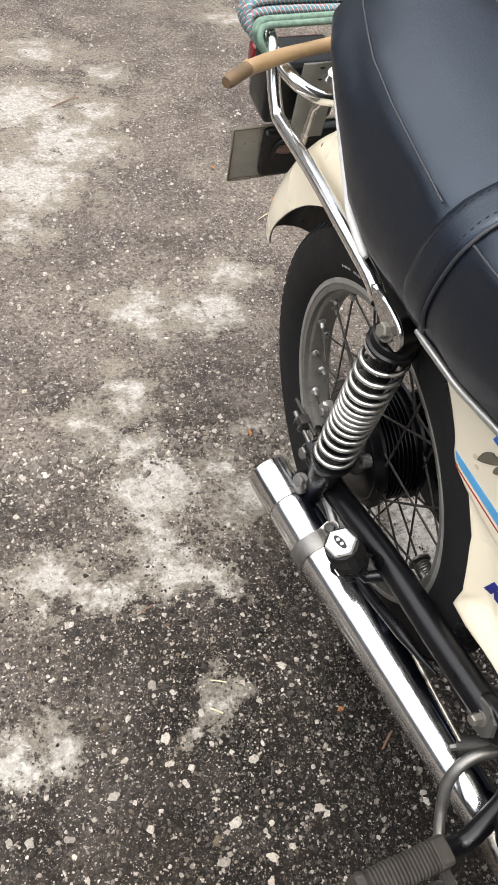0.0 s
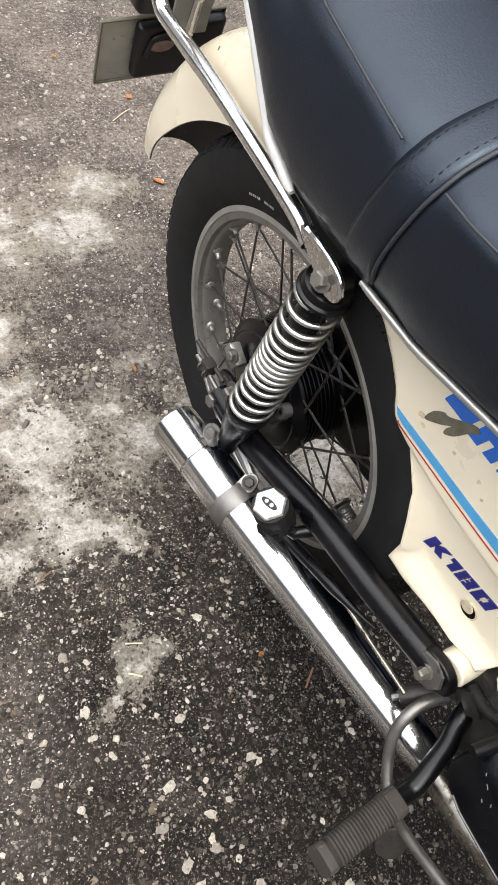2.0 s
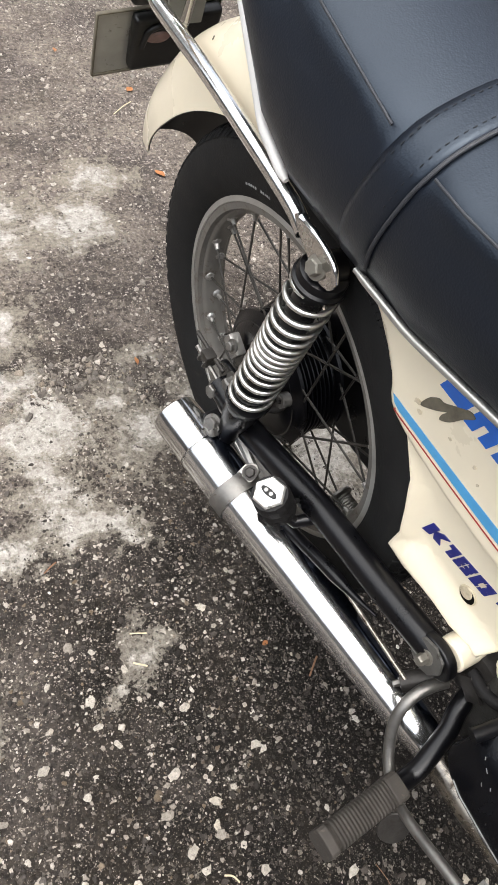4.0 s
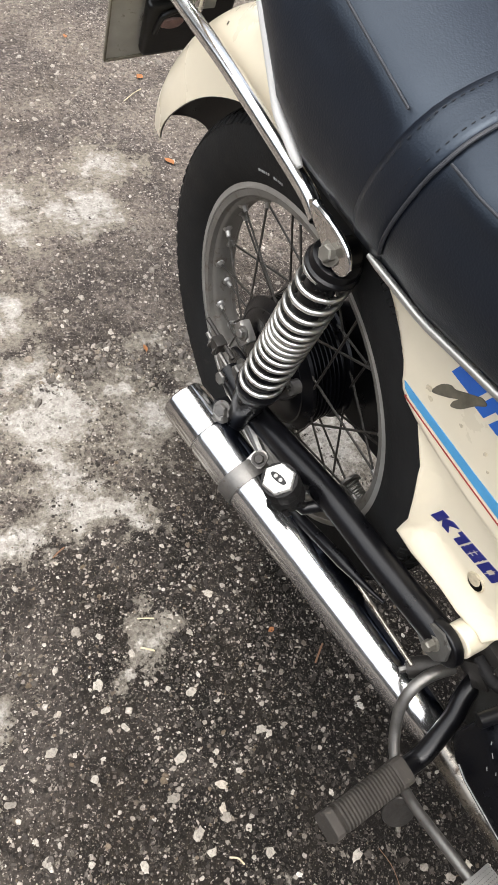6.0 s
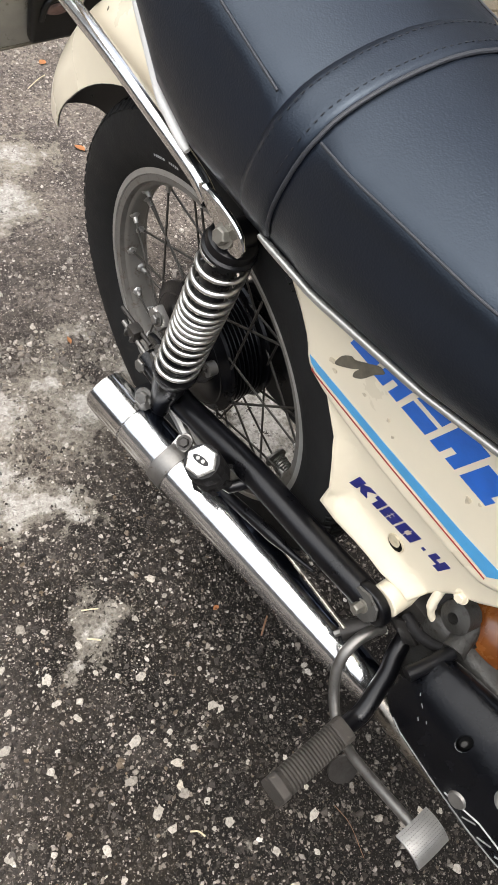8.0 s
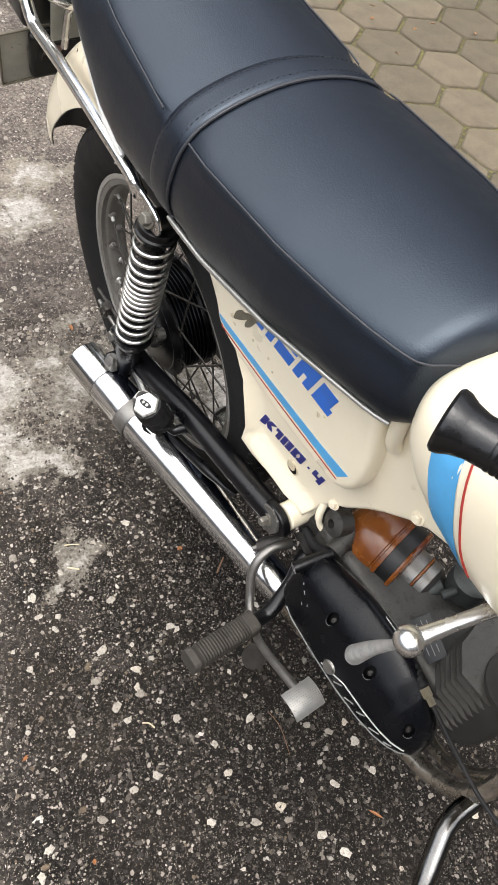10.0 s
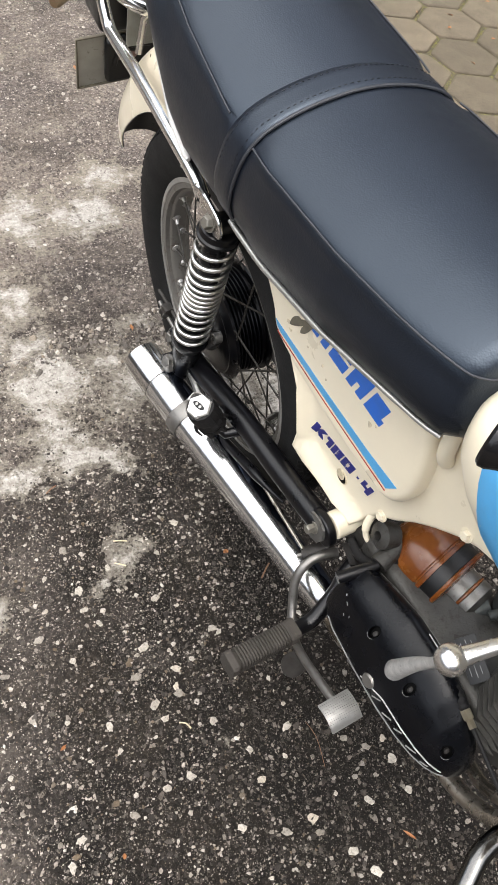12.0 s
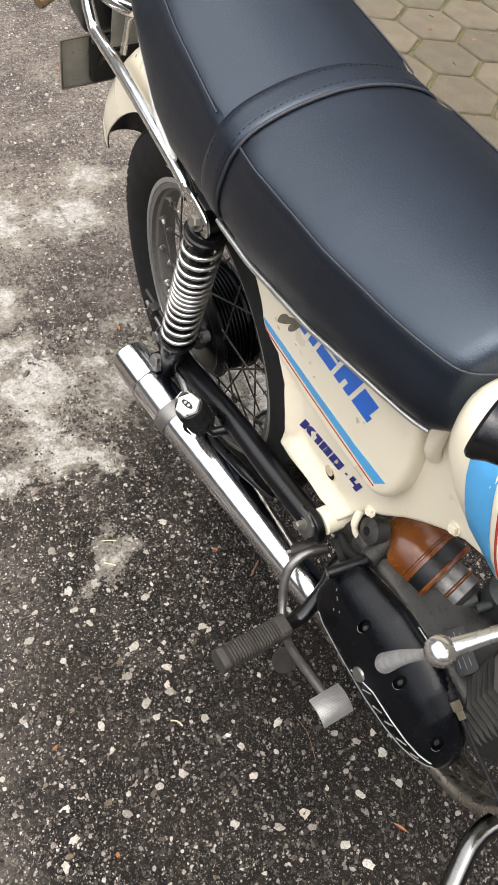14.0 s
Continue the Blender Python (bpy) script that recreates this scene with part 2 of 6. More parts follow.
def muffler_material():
    """Chrome, with the machine's dark reflection painted in blotches on the flank towards the wheel."""
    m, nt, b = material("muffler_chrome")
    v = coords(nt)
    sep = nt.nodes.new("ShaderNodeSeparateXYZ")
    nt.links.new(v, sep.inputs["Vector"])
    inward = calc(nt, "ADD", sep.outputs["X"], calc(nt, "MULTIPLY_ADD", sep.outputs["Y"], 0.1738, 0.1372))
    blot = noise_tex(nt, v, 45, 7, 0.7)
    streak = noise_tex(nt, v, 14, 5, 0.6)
    # the blue-black reflection is put into the colour of the inner flank
    dark_flank = ramp(nt, calc(nt, "ADD", inward, calc(nt, "MULTIPLY", calc(nt, "SUBTRACT", blot, 0.5), 0.014)), [(0.0, g(0.0)), (0.006, g(1.0))])
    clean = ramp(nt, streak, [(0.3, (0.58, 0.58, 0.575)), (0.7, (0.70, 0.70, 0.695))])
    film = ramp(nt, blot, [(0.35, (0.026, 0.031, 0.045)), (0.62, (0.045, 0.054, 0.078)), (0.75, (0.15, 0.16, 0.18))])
    nt.links.new(mix(nt, dark_flank, clean, film), b.inputs["Base Color"])
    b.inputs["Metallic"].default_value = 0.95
    nt.links.new(mix(nt, dark_flank, ramp(nt, blot, [(0.3, g(0.11)), (0.75, g(0.19))]), g(0.12)), b.inputs["Roughness"])
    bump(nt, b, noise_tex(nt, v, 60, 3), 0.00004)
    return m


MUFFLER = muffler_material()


def engine_shade_mask(nt, v):
    """Shade below the engine, painted as a darker patch of ground."""
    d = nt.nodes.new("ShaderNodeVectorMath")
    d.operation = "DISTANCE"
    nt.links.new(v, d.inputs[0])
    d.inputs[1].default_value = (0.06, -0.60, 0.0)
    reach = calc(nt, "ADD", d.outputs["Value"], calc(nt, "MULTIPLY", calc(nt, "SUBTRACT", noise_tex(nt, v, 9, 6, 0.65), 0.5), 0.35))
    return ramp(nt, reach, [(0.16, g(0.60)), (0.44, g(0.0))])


def asphalt_material():
    m, nt, b = material("worn_asphalt")
    v = coords(nt)
    warp = node(nt, "ShaderNodeTexNoise", Scale=8.0, Detail=9.0, Roughness=0.72)
    nt.links.new(v, warp.inputs["Vector"])
    add = nt.nodes.new("ShaderNodeVectorMath")
    add.operation = "MULTIPLY_ADD"
    nt.links.new(warp.outputs["Color"], add.inputs[0])
    add.inputs[1].default_value = (0.30, 0.30, 0.0)
    nt.links.new(v, add.inputs[2])
    wv = add.outputs["Vector"]

    def blob(x, y, r, power):
        d = nt.nodes.new("ShaderNodeVectorMath")
        d.operation = "DISTANCE"
        nt.links.new(wv, d.inputs[0])
        d.inputs[1].default_value = (x + 0.15, y + 0.15, 0)
        return calc(nt, "MULTIPLY", calc(nt, "SUBTRACT", 1.0, calc(nt, "DIVIDE", d.outputs["Value"], r * 1.55), clamp=True), power)

    field = None
    for x, y, r, p in STAINS:
        s = blob(x, y, r, p)
        field = s if field is None else calc(nt, "MAXIMUM", field, s)
    ragged = noise_tex(nt, v, 58, 9, 0.78)
    broad = noise_tex(nt, v, 4.5, 6, 0.6)
    speck = noise_tex(nt, v, 95, 6, 0.72)
    core = field
    field = calc(nt, "MULTIPLY", field, 1.7, clamp=True)
    level = calc(nt, "ADD", field, calc(nt, "ADD", calc(nt, "MULTIPLY", calc(nt, "SUBTRACT", ragged, 0.5), 2.6), calc(nt, "MULTIPLY", calc(nt, "SUBTRACT", noise_tex(nt, v, 15, 8, 0.7), 0.5), 3.2)))
    level = calc(nt, "ADD", level, calc(nt, "MULTIPLY", calc(nt, "SUBTRACT", noise_tex(nt, v, 190, 5, 0.7), 0.5), 0.7))
    cement = ramp(nt, level, [(0.47, g(0.0)), (0.60, g(1.0))])
    bright = ramp(nt, calc(nt, "ADD", core, calc(nt, "MULTIPLY", calc(nt, "SUBTRACT", noise_tex(nt, v, 22, 8, 0.72), 0.5), 1.7)), [(0.50, g(0.0)), (0.78, g(1.0))])
    sep = nt.nodes.new("ShaderNodeSeparateXYZ")
    nt.links.new(v, sep.inputs["Vector"])
    # binder, chips and dust film turn paler with distance from this spot
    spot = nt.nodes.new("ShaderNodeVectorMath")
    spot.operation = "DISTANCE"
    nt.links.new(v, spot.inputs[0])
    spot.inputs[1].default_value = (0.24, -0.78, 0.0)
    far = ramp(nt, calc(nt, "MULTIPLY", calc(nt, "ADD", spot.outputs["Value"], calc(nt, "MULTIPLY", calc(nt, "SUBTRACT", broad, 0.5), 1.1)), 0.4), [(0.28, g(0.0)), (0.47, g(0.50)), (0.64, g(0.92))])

    # aggregate chips of four sizes
    def chips(scale, lo, hi, edge=0.10):
        c = node(nt, "ShaderNodeTexVoronoi", Scale=scale)
        nt.links.new(v, c.inputs["Vector"])
        e = node(nt, "ShaderNodeTexVoronoi", Scale=scale)
        e.feature = "DISTANCE_TO_EDGE"
        nt.links.new(v, e.inputs["Vector"])
        hsv = nt.nodes.new("ShaderNodeSeparateColor")
        nt.links.new(c.outputs["Color"], hsv.inputs["Color"])
        on = ramp(nt, hsv.outputs["Red"], [(lo, g(0.0)), (hi, g(1.0))])
        body = ramp(nt, e.outputs["Distance"], [(edge, g(0.0)), (edge + 0.07, g(1.0))])
        return calc(nt, "MULTIPLY", on, body), hsv.outputs["Green"]

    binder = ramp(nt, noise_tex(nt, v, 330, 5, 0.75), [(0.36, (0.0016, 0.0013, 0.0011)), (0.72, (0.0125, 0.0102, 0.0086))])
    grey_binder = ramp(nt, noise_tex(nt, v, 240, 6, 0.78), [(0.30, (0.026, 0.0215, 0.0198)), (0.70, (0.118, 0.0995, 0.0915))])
    f1, t1 = chips(330, 0.46, 0.49)
    f2, t2 = chips(170, 0.66, 0.69)
    f3, t3 = chips(620, 0.42, 0.47)
    f4, t4 = chips(105, 0.74, 0.76, 0.13)
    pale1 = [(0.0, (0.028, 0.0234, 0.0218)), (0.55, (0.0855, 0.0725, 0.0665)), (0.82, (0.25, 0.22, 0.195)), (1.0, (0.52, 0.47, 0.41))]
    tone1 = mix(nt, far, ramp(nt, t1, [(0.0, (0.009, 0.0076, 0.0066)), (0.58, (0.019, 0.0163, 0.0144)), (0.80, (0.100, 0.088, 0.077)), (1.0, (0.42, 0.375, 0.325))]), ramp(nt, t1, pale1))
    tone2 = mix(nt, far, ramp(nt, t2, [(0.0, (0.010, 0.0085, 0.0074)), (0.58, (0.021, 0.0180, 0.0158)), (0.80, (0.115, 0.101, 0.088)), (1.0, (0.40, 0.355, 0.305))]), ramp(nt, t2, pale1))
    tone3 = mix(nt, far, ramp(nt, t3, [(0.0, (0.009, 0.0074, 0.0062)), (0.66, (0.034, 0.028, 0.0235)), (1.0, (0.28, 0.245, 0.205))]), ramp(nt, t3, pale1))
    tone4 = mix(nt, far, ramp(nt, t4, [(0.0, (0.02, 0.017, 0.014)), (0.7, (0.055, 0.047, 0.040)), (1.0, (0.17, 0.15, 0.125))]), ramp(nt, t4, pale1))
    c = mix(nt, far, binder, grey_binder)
    c = mix(nt, f4, c, tone4)
    c = mix(nt, f3, c, tone3)
    c = mix(nt, f1, c, tone1)
    c = mix(nt, f2, c, tone2)
    # thin film of pale dust caught between the chips
    film = ramp(nt, speck, [(0.38, (0.085, 0.071, 0.060)), (0.66, (0.36, 0.31, 0.255))])
    patch = ramp(nt, calc(nt, "ADD", calc(nt, "MULTIPLY", broad, 0.6), calc(nt, "MULTIPLY", ragged, 0.55)), [(0.51, g(0.10)), (0.62, g(0.85))])
    bare = calc(nt, "SUBTRACT", 1.0, calc(nt, "ADD", calc(nt, "MULTIPLY", f2, 0.75), calc(nt, "MULTIPLY", f1, 0.45)), clamp=True)
    c = mix(nt, calc(nt, "MULTIPLY", calc(nt, "MULTIPLY", far, patch), bare), c, film)
    grit = noise_tex(nt, v, 130, 8, 0.8)
    crust = mix(nt, far, ramp(nt, grit, [(0.32, (0.045, 0.039, 0.032)), (0.50, (0.150, 0.135, 0.112)), (0.70, (0.30, 0.276, 0.237))]),
                ramp(nt, grit, [(0.32, (0.070, 0.060, 0.048)), (0.50, (0.195, 0.171, 0.137)), (0.72, (0.31, 0.278, 0.228))]))
    pale = ramp(nt, noise_tex(nt, v, 85, 8, 0.8), [(0.28, (0.135, 0.124, 0.107)), (0.50, (0.335, 0.315, 0.281)), (0.72, (0.58, 0.556, 0.508))])
    crust = mix(nt, bright, crust, pale)
    # brown film of old oil and earth
    earth = ramp(nt, calc(nt, "ADD", calc(nt, "MULTIPLY", noise_tex(nt, v, 7, 7, 0.65), 0.7), calc(nt, "MULTIPLY", speck, 0.3)), [(0.46, g(0.0)), (0.62, g(0.42))])
    c = mix(nt, earth, c, ramp(nt, speck, [(0.35, (0.014, 0.0110, 0.0082)), (0.65, (0.052, 0.041, 0.030))]))
    # shade below the engine, mixed into the asphalt colour
    c = mix(nt, engine_shade_mask(nt, v), c, (0.0055, 0.0046, 0.0040))
    hole = calc(nt, "SUBTRACT", 0.88, calc(nt, "ADD", calc(nt, "MULTIPLY", f2, 0.34), calc(nt, "MULTIPLY", f4, 0.20)), clamp=True)
    c = mix(nt, calc(nt, "MULTIPLY", cement, hole), c, crust)
    nt.links.new(c, b.inputs["Base Color"])
    b.inputs["Roughness"].default_value = 0.85
    b.inputs["Specular IOR Level"].default_value = 0.12
    h = calc(nt, "ADD", calc(nt, "MULTIPLY", f2, 0.9), calc(nt, "ADD", calc(nt, "MULTIPLY", f1, 0.55), calc(nt, "MULTIPLY", speck, 1.0)))
    h = mix(nt, calc(nt, "MULTIPLY", cement, 0.6), h, 0.9)
    bump(nt, b, h, 0.0026, 0.9)
    return m


# cement splashes: centre, reach, strength
STAINS = [(-0.263, 0.225, 0.085, 1.3), (-0.291, 0.123, 0.058, 1.05), (-0.262, 0.045, 0.052, 0.95), (-0.462, 0.085, 0.066, 1.15), (-0.395, 0.041, 0.044, 1.0), (-0.118, 0.160, 0.072, 1.0),
          (-0.265, -0.187, 0.045, 0.8), (-0.547, -0.179, 0.041, 1.3), (-0.486, -0.172, 0.045, 0.85), (-0.185, 0.715, 0.095, 1.0), (-0.035, 0.695, 0.090, 1.1), (0.065, 0.800, 0.070, 0.95),
          (-0.254, 0.475, 0.072, 0.9), (-0.359, 0.389, 0.075, 0.85), (-0.053, 0.322, 0.050, 0.8), (-0.358, 1.291, 0.190, 1.0), (-0.221, 1.500, 0.165, 1.0), (-0.327, 1.72, 0.21, 1.0),
          (-0.090, 1.66, 0.110, 0.8), (-0.018, 1.937, 0.12, 0.75), (-0.229, 2.122, 0.16, 0.78), (-0.403, 1.084, 0.095, 0.78), (0.54, 2.43, 0.14, 0.75), (0.08, 0.16, 0.13, 0.95), (0.175, 0.010, 0.11, 1.15), (-0.27, 0.345, 0.06, 0.9), (-0.228, 0.028, 0.05, 1.0), (-0.355, 0.063, 0.05, 0.9), (-0.14, 0.255, 0.05, 0.9)]
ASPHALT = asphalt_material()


def stone_material(name, per_object):
    m, nt, b = material(name)
    if per_object:
        rnd = nt.nodes.new("ShaderNodeObjectInfo").outputs["Random"]
    else:
        rnd = nt.nodes.new("ShaderNodeNewGeometry").outputs["Random Per Island"]
    tone = ramp(nt, rnd, [(0.0, (0.018, 0.0150, 0.0128)), (0.38, (0.050, 0.0425, 0.0365)), (0.60, (0.105, 0.091, 0.078)), (0.67, (0.15, 0.112, 0.072)), (0.73, (0.24, 0.211, 0.177)), (0.86, (0.40, 0.360, 0.308)), (1.0, (0.54, 0.50, 0.44))] if not per_object else
                [(0.0, (0.20, 0.176, 0.147)), (0.35, (0.34, 0.31, 0.265)), (0.75, (0.45, 0.415, 0.355)), (0.87, (0.42, 0.37, 0.295)), (1.0, (0.58, 0.55, 0.50))])
    v = coords(nt)
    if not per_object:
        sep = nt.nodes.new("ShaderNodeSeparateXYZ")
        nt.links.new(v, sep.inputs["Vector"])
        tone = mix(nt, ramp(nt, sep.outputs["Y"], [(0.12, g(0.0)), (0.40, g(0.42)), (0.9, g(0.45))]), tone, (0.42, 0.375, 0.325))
        # the same painted shade darkens the chips below the engine
        tone = mix(nt, engine_shade_mask(nt, v), tone, (0.030, 0.0235, 0.0175))
    n1 = noise_tex(nt, v, 2.6 if per_object else 420, 7, 0.75)
    c = mix(nt, 1.0, tone, ramp(nt, n1, [(0.30, g(0.30)), (0.50, g(0.85)), (0.66, g(1.1))]), "MULTIPLY")
    nt.links.new(c, b.inputs["Base Color"])
    b.inputs["Roughness"].default_value = 0.8
    b.inputs["Specular IOR Level"].default_value = 0.25
    bump(nt, b, n1, 0.0012 if per_object else 0.0006)
    return m


STONE = stone_material("pale_stone", True)
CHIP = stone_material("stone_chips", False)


def paver_material():
    m, nt, b = material("concrete_paver")
    v = coords(nt)
    rnd = nt.nodes.new("ShaderNodeObjectInfo").outputs["Random"]
    base = ramp(nt, rnd, [(0.0, (0.112, 0.091, 0.060)), (1.0, (0.158, 0.128, 0.086))])
    n1 = noise_tex(nt, v, 14, 7, 0.68)
    n2 = noise_tex(nt, v, 210, 4, 0.7)
    c = mix(nt, 1.0, base, ramp(nt, n1, [(0.3, g(0.70)), (0.72, g(1.20))]), "MULTIPLY")
    c = mix(nt, 1.0, c, ramp(nt, n2, [(0.3, g(0.60)), (0.7, g(1.2))]), "MULTIPLY")
    nt.links.new(c, b.inputs["Base Color"])
    b.inputs["Roughness"].default_value = 0.85
    bump(nt, b, calc(nt, "ADD", n2, calc(nt, "MULTIPLY", noise_tex(nt, v, 60, 5, 0.7), 0.7)), 0.0032)
    return m


PAVER = paver_material()
RENDERED = surface("weathered_render", (0.13, 0.127, 0.12), 0.9, vary=0.15, scale=3, dirt=(0.08, 0.077, 0.07), dirt_amount=0.4, relief=0.002, grain=120)
JOINT = surface("mossy_joint_sand", (0.050, 0.040, 0.025), 0.95, vary=0.4, scale=45, dirt=(0.16, 0.15, 0.03), dirt_amount=0.52, relief=0.003, grain=180)
LEAF = surface("orange_brown_leaf", (0.31, 0.125, 0.042), 0.6, vary=0.3, scale=120)
STRAW = surface("pale_straw", (0.52, 0.45, 0.30), 0.7, vary=0.2, scale=120)
TWIG = surface("brown_twig", (0.19, 0.10, 0.055), 0.8, vary=0.25, scale=120)


# ---- mesh tools ----
def link_mesh(name, bm, mat, smooth=38):
    bmesh.ops.recalc_face_normals(bm, faces=bm.faces)
    me = bpy.data.meshes.new(name)
    bm.to_mesh(me)
    bm.free()
    if smooth:
        me.polygons.foreach_set("use_smooth", [True] * len(me.polygons))
        me.set_sharp_from_angle(angle=radians(smooth))
    me.materials.append(mat)
    return new(name, me)


def part(name, bm, mat, parent, label="", smooth=38):
    ob = link_mesh(name, bm, mat, smooth)
    ob.parent = parent
    return tagged(ob, label)


def group_of(name, parent):
    """An Empty for a part that has pieces of its own."""
    ob = new(name)
    ob.empty_display_size = 0.02
    ob.parent = parent
    return ob


def smooth_path(points, steps=8):
    """Catmull-Rom through the points."""
    p = [Vector(q) for q in points]
    p = [2 * p[0] - p[1], *p, 2 * p[-1] - p[-2]]
    out = []
    for i in range(1, len(p) - 2):
        for k in range(steps):
            t = k / steps
            a, b, c, d = p[i - 1], p[i], p[i + 1], p[i + 2]
            out.append(0.5 * (2 * b + (c - a) * t + (2 * a - 5 * b + 4 * c - d) * t * t + (3 * b - a - 3 * c + d) * t ** 3))
    out.append(p[-2])
    return out


def tube(points, radius, segs=12, caps=True, flat=None, bm=None, uv=False):
    """A swept round bar. radius: one number or one for each point; flat: (start, end) scales across."""
    bm = bm or bmesh.new()
    pts = [Vector(p) for p in points]
    n = len(pts)
    rad = radius if isinstance(radius, (list, tuple)) else [radius] * n
    layer = bm.loops.layers.uv.verify() if uv else None
    tang = [(pts[min(i + 1, n - 1)] - pts[max(i - 1, 0)]).normalized() for i in range(n)]
    up = Vector((0, 0, 1)) if abs(tang[0].z) < 0.9 else Vector((0, 1, 0))
    side = tang[0].cross(up).normalized()
    rings, run = [], [0.0]
    for i in range(n):
        side = (side - tang[i] * side.dot(tang[i])).normalized()
        up = tang[i].cross(side)
        ring = []
        for k in range(segs):
            a = 2 * math.pi * k / segs
            ring.append(bm.verts.new(pts[i] + (side * math.cos(a) + up * math.sin(a)) * rad[i]))
        rings.append(ring)
        if i:
            run.append(run[-1] + (pts[i] - pts[i - 1]).length)
    for i in range(n - 1):
        for k in range(segs):
            j = (k + 1) % segs
            f = bm.faces.new((rings[i][k], rings[i][j], rings[i + 1][j], rings[i + 1][k]))
            if uv:
                for loop, (a, c) in zip(f.loops, ((i, k), (i, k + 1), (i + 1, k + 1), (i + 1, k))):
                    loop[layer].uv = (run[a], c / segs)
    if caps:
        bm.faces.new(rings[0][::-1])
        bm.faces.new(rings[-1])
    return bm


def axis_matrix(a, b):
    """A matrix whose z axis runs from a to b, with its origin at a."""
    a, b = Vector(a), Vector(b)
    q = (b - a).to_track_quat("Z", "Y")
    return Matrix.Translation(a) @ q.to_matrix().to_4x4()


def lathe(profile, m, segs=32, bm=None, closed=False):
    """Turns a profile of (radius, height) about the z axis of m."""
    bm = bm or bmesh.new()
    rings = []
    for r, h in profile:
        if r < 1e-6:
            rings.append([bm.verts.new(m @ Vector((0, 0, h)))])
        else:
            rings.append([bm.verts.new(m @ Vector((r * math.cos(2 * math.pi * k / segs), r * math.sin(2 * math.pi * k / segs), h))) for k in range(segs)])
    pairs = list(zip(rings, rings[1:])) + ([(rings[-1], rings[0])] if closed else [])
    for a, b in pairs:
        for k in range(segs):
            j = (k + 1) % segs
            if len(a) == 1 and len(b) == 1:
                continue
            if len(a) == 1:
                bm.faces.new((a[0], b[j], b[k]))
            elif len(b) == 1:
                bm.faces.new((a[k], a[j], b[0]))
            else:
                bm.faces.new((a[k], a[j], b[j], b[k]))
    return bm


def bevelled(bm, width, segments=2, angle=30):
    edges = [e for e in bm.edges if len(e.link_faces) == 2 and e.calc_face_angle(0) > radians(angle)]
    bmesh.ops.bevel(bm, geom=edges, offset=width, segments=segments, affect="EDGES", profile=0.6, clamp_overlap=True)
    return bm


def box(size, m=None, bevel=0.002, segments=2):
    bm = bmesh.new()
    bmesh.ops.create_cube(bm, size=1.0)
    bmesh.ops.scale(bm, vec=size, verts=bm.verts)
    if bevel:
        bevelled(bm, bevel, segments)
    if m is not None:
        bmesh.ops.transform(bm, matrix=m, verts=bm.verts)
    return bm


def prism(outline, x0, x1, bevel=0.0, segments=3):
    """An outline of (y, z) between the planes x0 and x1."""
    bm = bmesh.new()
    a = [bm.verts.new((x0, y, z)) for y, z in outline]
    b = [bm.verts.new((x1, y, z)) for y, z in outline]
    n = len(outline)
    bm.faces.new(a)
    bm.faces.new(b[::-1])
    for i in range(n):
        j = (i + 1) % n
        bm.faces.new((a[i], b[i], b[j], a[j]))
    bmesh.ops.recalc_face_normals(bm, faces=bm.faces)
    if bevel:
        caps = [e for e in bm.edges if abs(e.verts[0].co.x - e.verts[1].co.x) < 1e-6]
        bmesh.ops.bevel(bm, geom=caps, offset=bevel, segments=segments, affect="EDGES", profile=0.5, clamp_overlap=True)
        flat = [f for f in bm.faces if abs(f.normal.x) > 0.9999 and f.calc_area() > 1e-5]
        bmesh.ops.inset_region(bm, faces=flat, thickness=min(0.0015, bevel * 0.3), use_even_offset=True)
    return bm


def rounded(points, steps=5):
    """A closed outline smoothed through its points."""
    n = len(points)
    out = []
    for i in range(n):
        a, b, c, d = (Vector(points[(i + k) % n]) for k in (-1, 0, 1, 2))
        for k in range(steps):
            t = k / steps
            out.append(0.5 * (2 * b + (c - a) * t + (2 * a - 5 * b + 4 * c - d) * t * t + (3 * b - a - 3 * c + d) * t ** 3))
    return [tuple(v) for v in out]


def loft(rings, close_ends=True, closed=True):
    bm = bmesh.new()
    vs = [[bm.verts.new(p) for p in ring] for ring in rings]
    n = len(vs[0])
    for a, b in zip(vs, vs[1:]):
        for k in range(n if closed else n - 1):
            j = (k + 1) % n
            bm.faces.new((a[k], a[j], b[j], b[k]))
    if close_ends:
        bm.faces.new(vs[0][::-1])
        bm.faces.new(vs[-1])
    return bm


def hex_bolt(name, place, direction, r, h, mat, parent, label=""):
    d = Vector(direction).normalized()
    m = axis_matrix(place, Vector(place) + d)
    bm = lathe([(0, 0), (r * 1.45, 0), (r * 1.45, h * 0.2), (r * 0.9, h * 0.2)], m, 20)
    lathe([(r * 1.0, h * 0.2), (r * 1.0, h * 0.85), (r * 0.82, h), (0, h)], m, 6, bm)
    return part(name, bm, mat, parent, label, 25)


def interp(table, y):
    ys = [t[0] for t in table]
    return [float(np.interp(y, ys, [t[k] for t in table])) for k in range(1, len(table[0]))]

# ---- ground ----
def ground_sheet():
    xs = [-400, -60, -12, -3, 1.02]
    ys = [-400, -60, -12, -3, 3.5, 12, 60, 400]
    bm = bmesh.new()
    grid = [[bm.verts.new((x, y, 0)) for x in xs] for y in ys]
    for a, b in zip(grid, grid[1:]):
        for i in range(len(xs) - 1):
            bm.faces.new((a[i], a[i + 1], b[i + 1], b[i]))
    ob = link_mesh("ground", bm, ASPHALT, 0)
    return tagged(ob, "worn dark asphalt with pale stones and cement stains", "asphalt", kind="structure")


ground = ground_sheet()


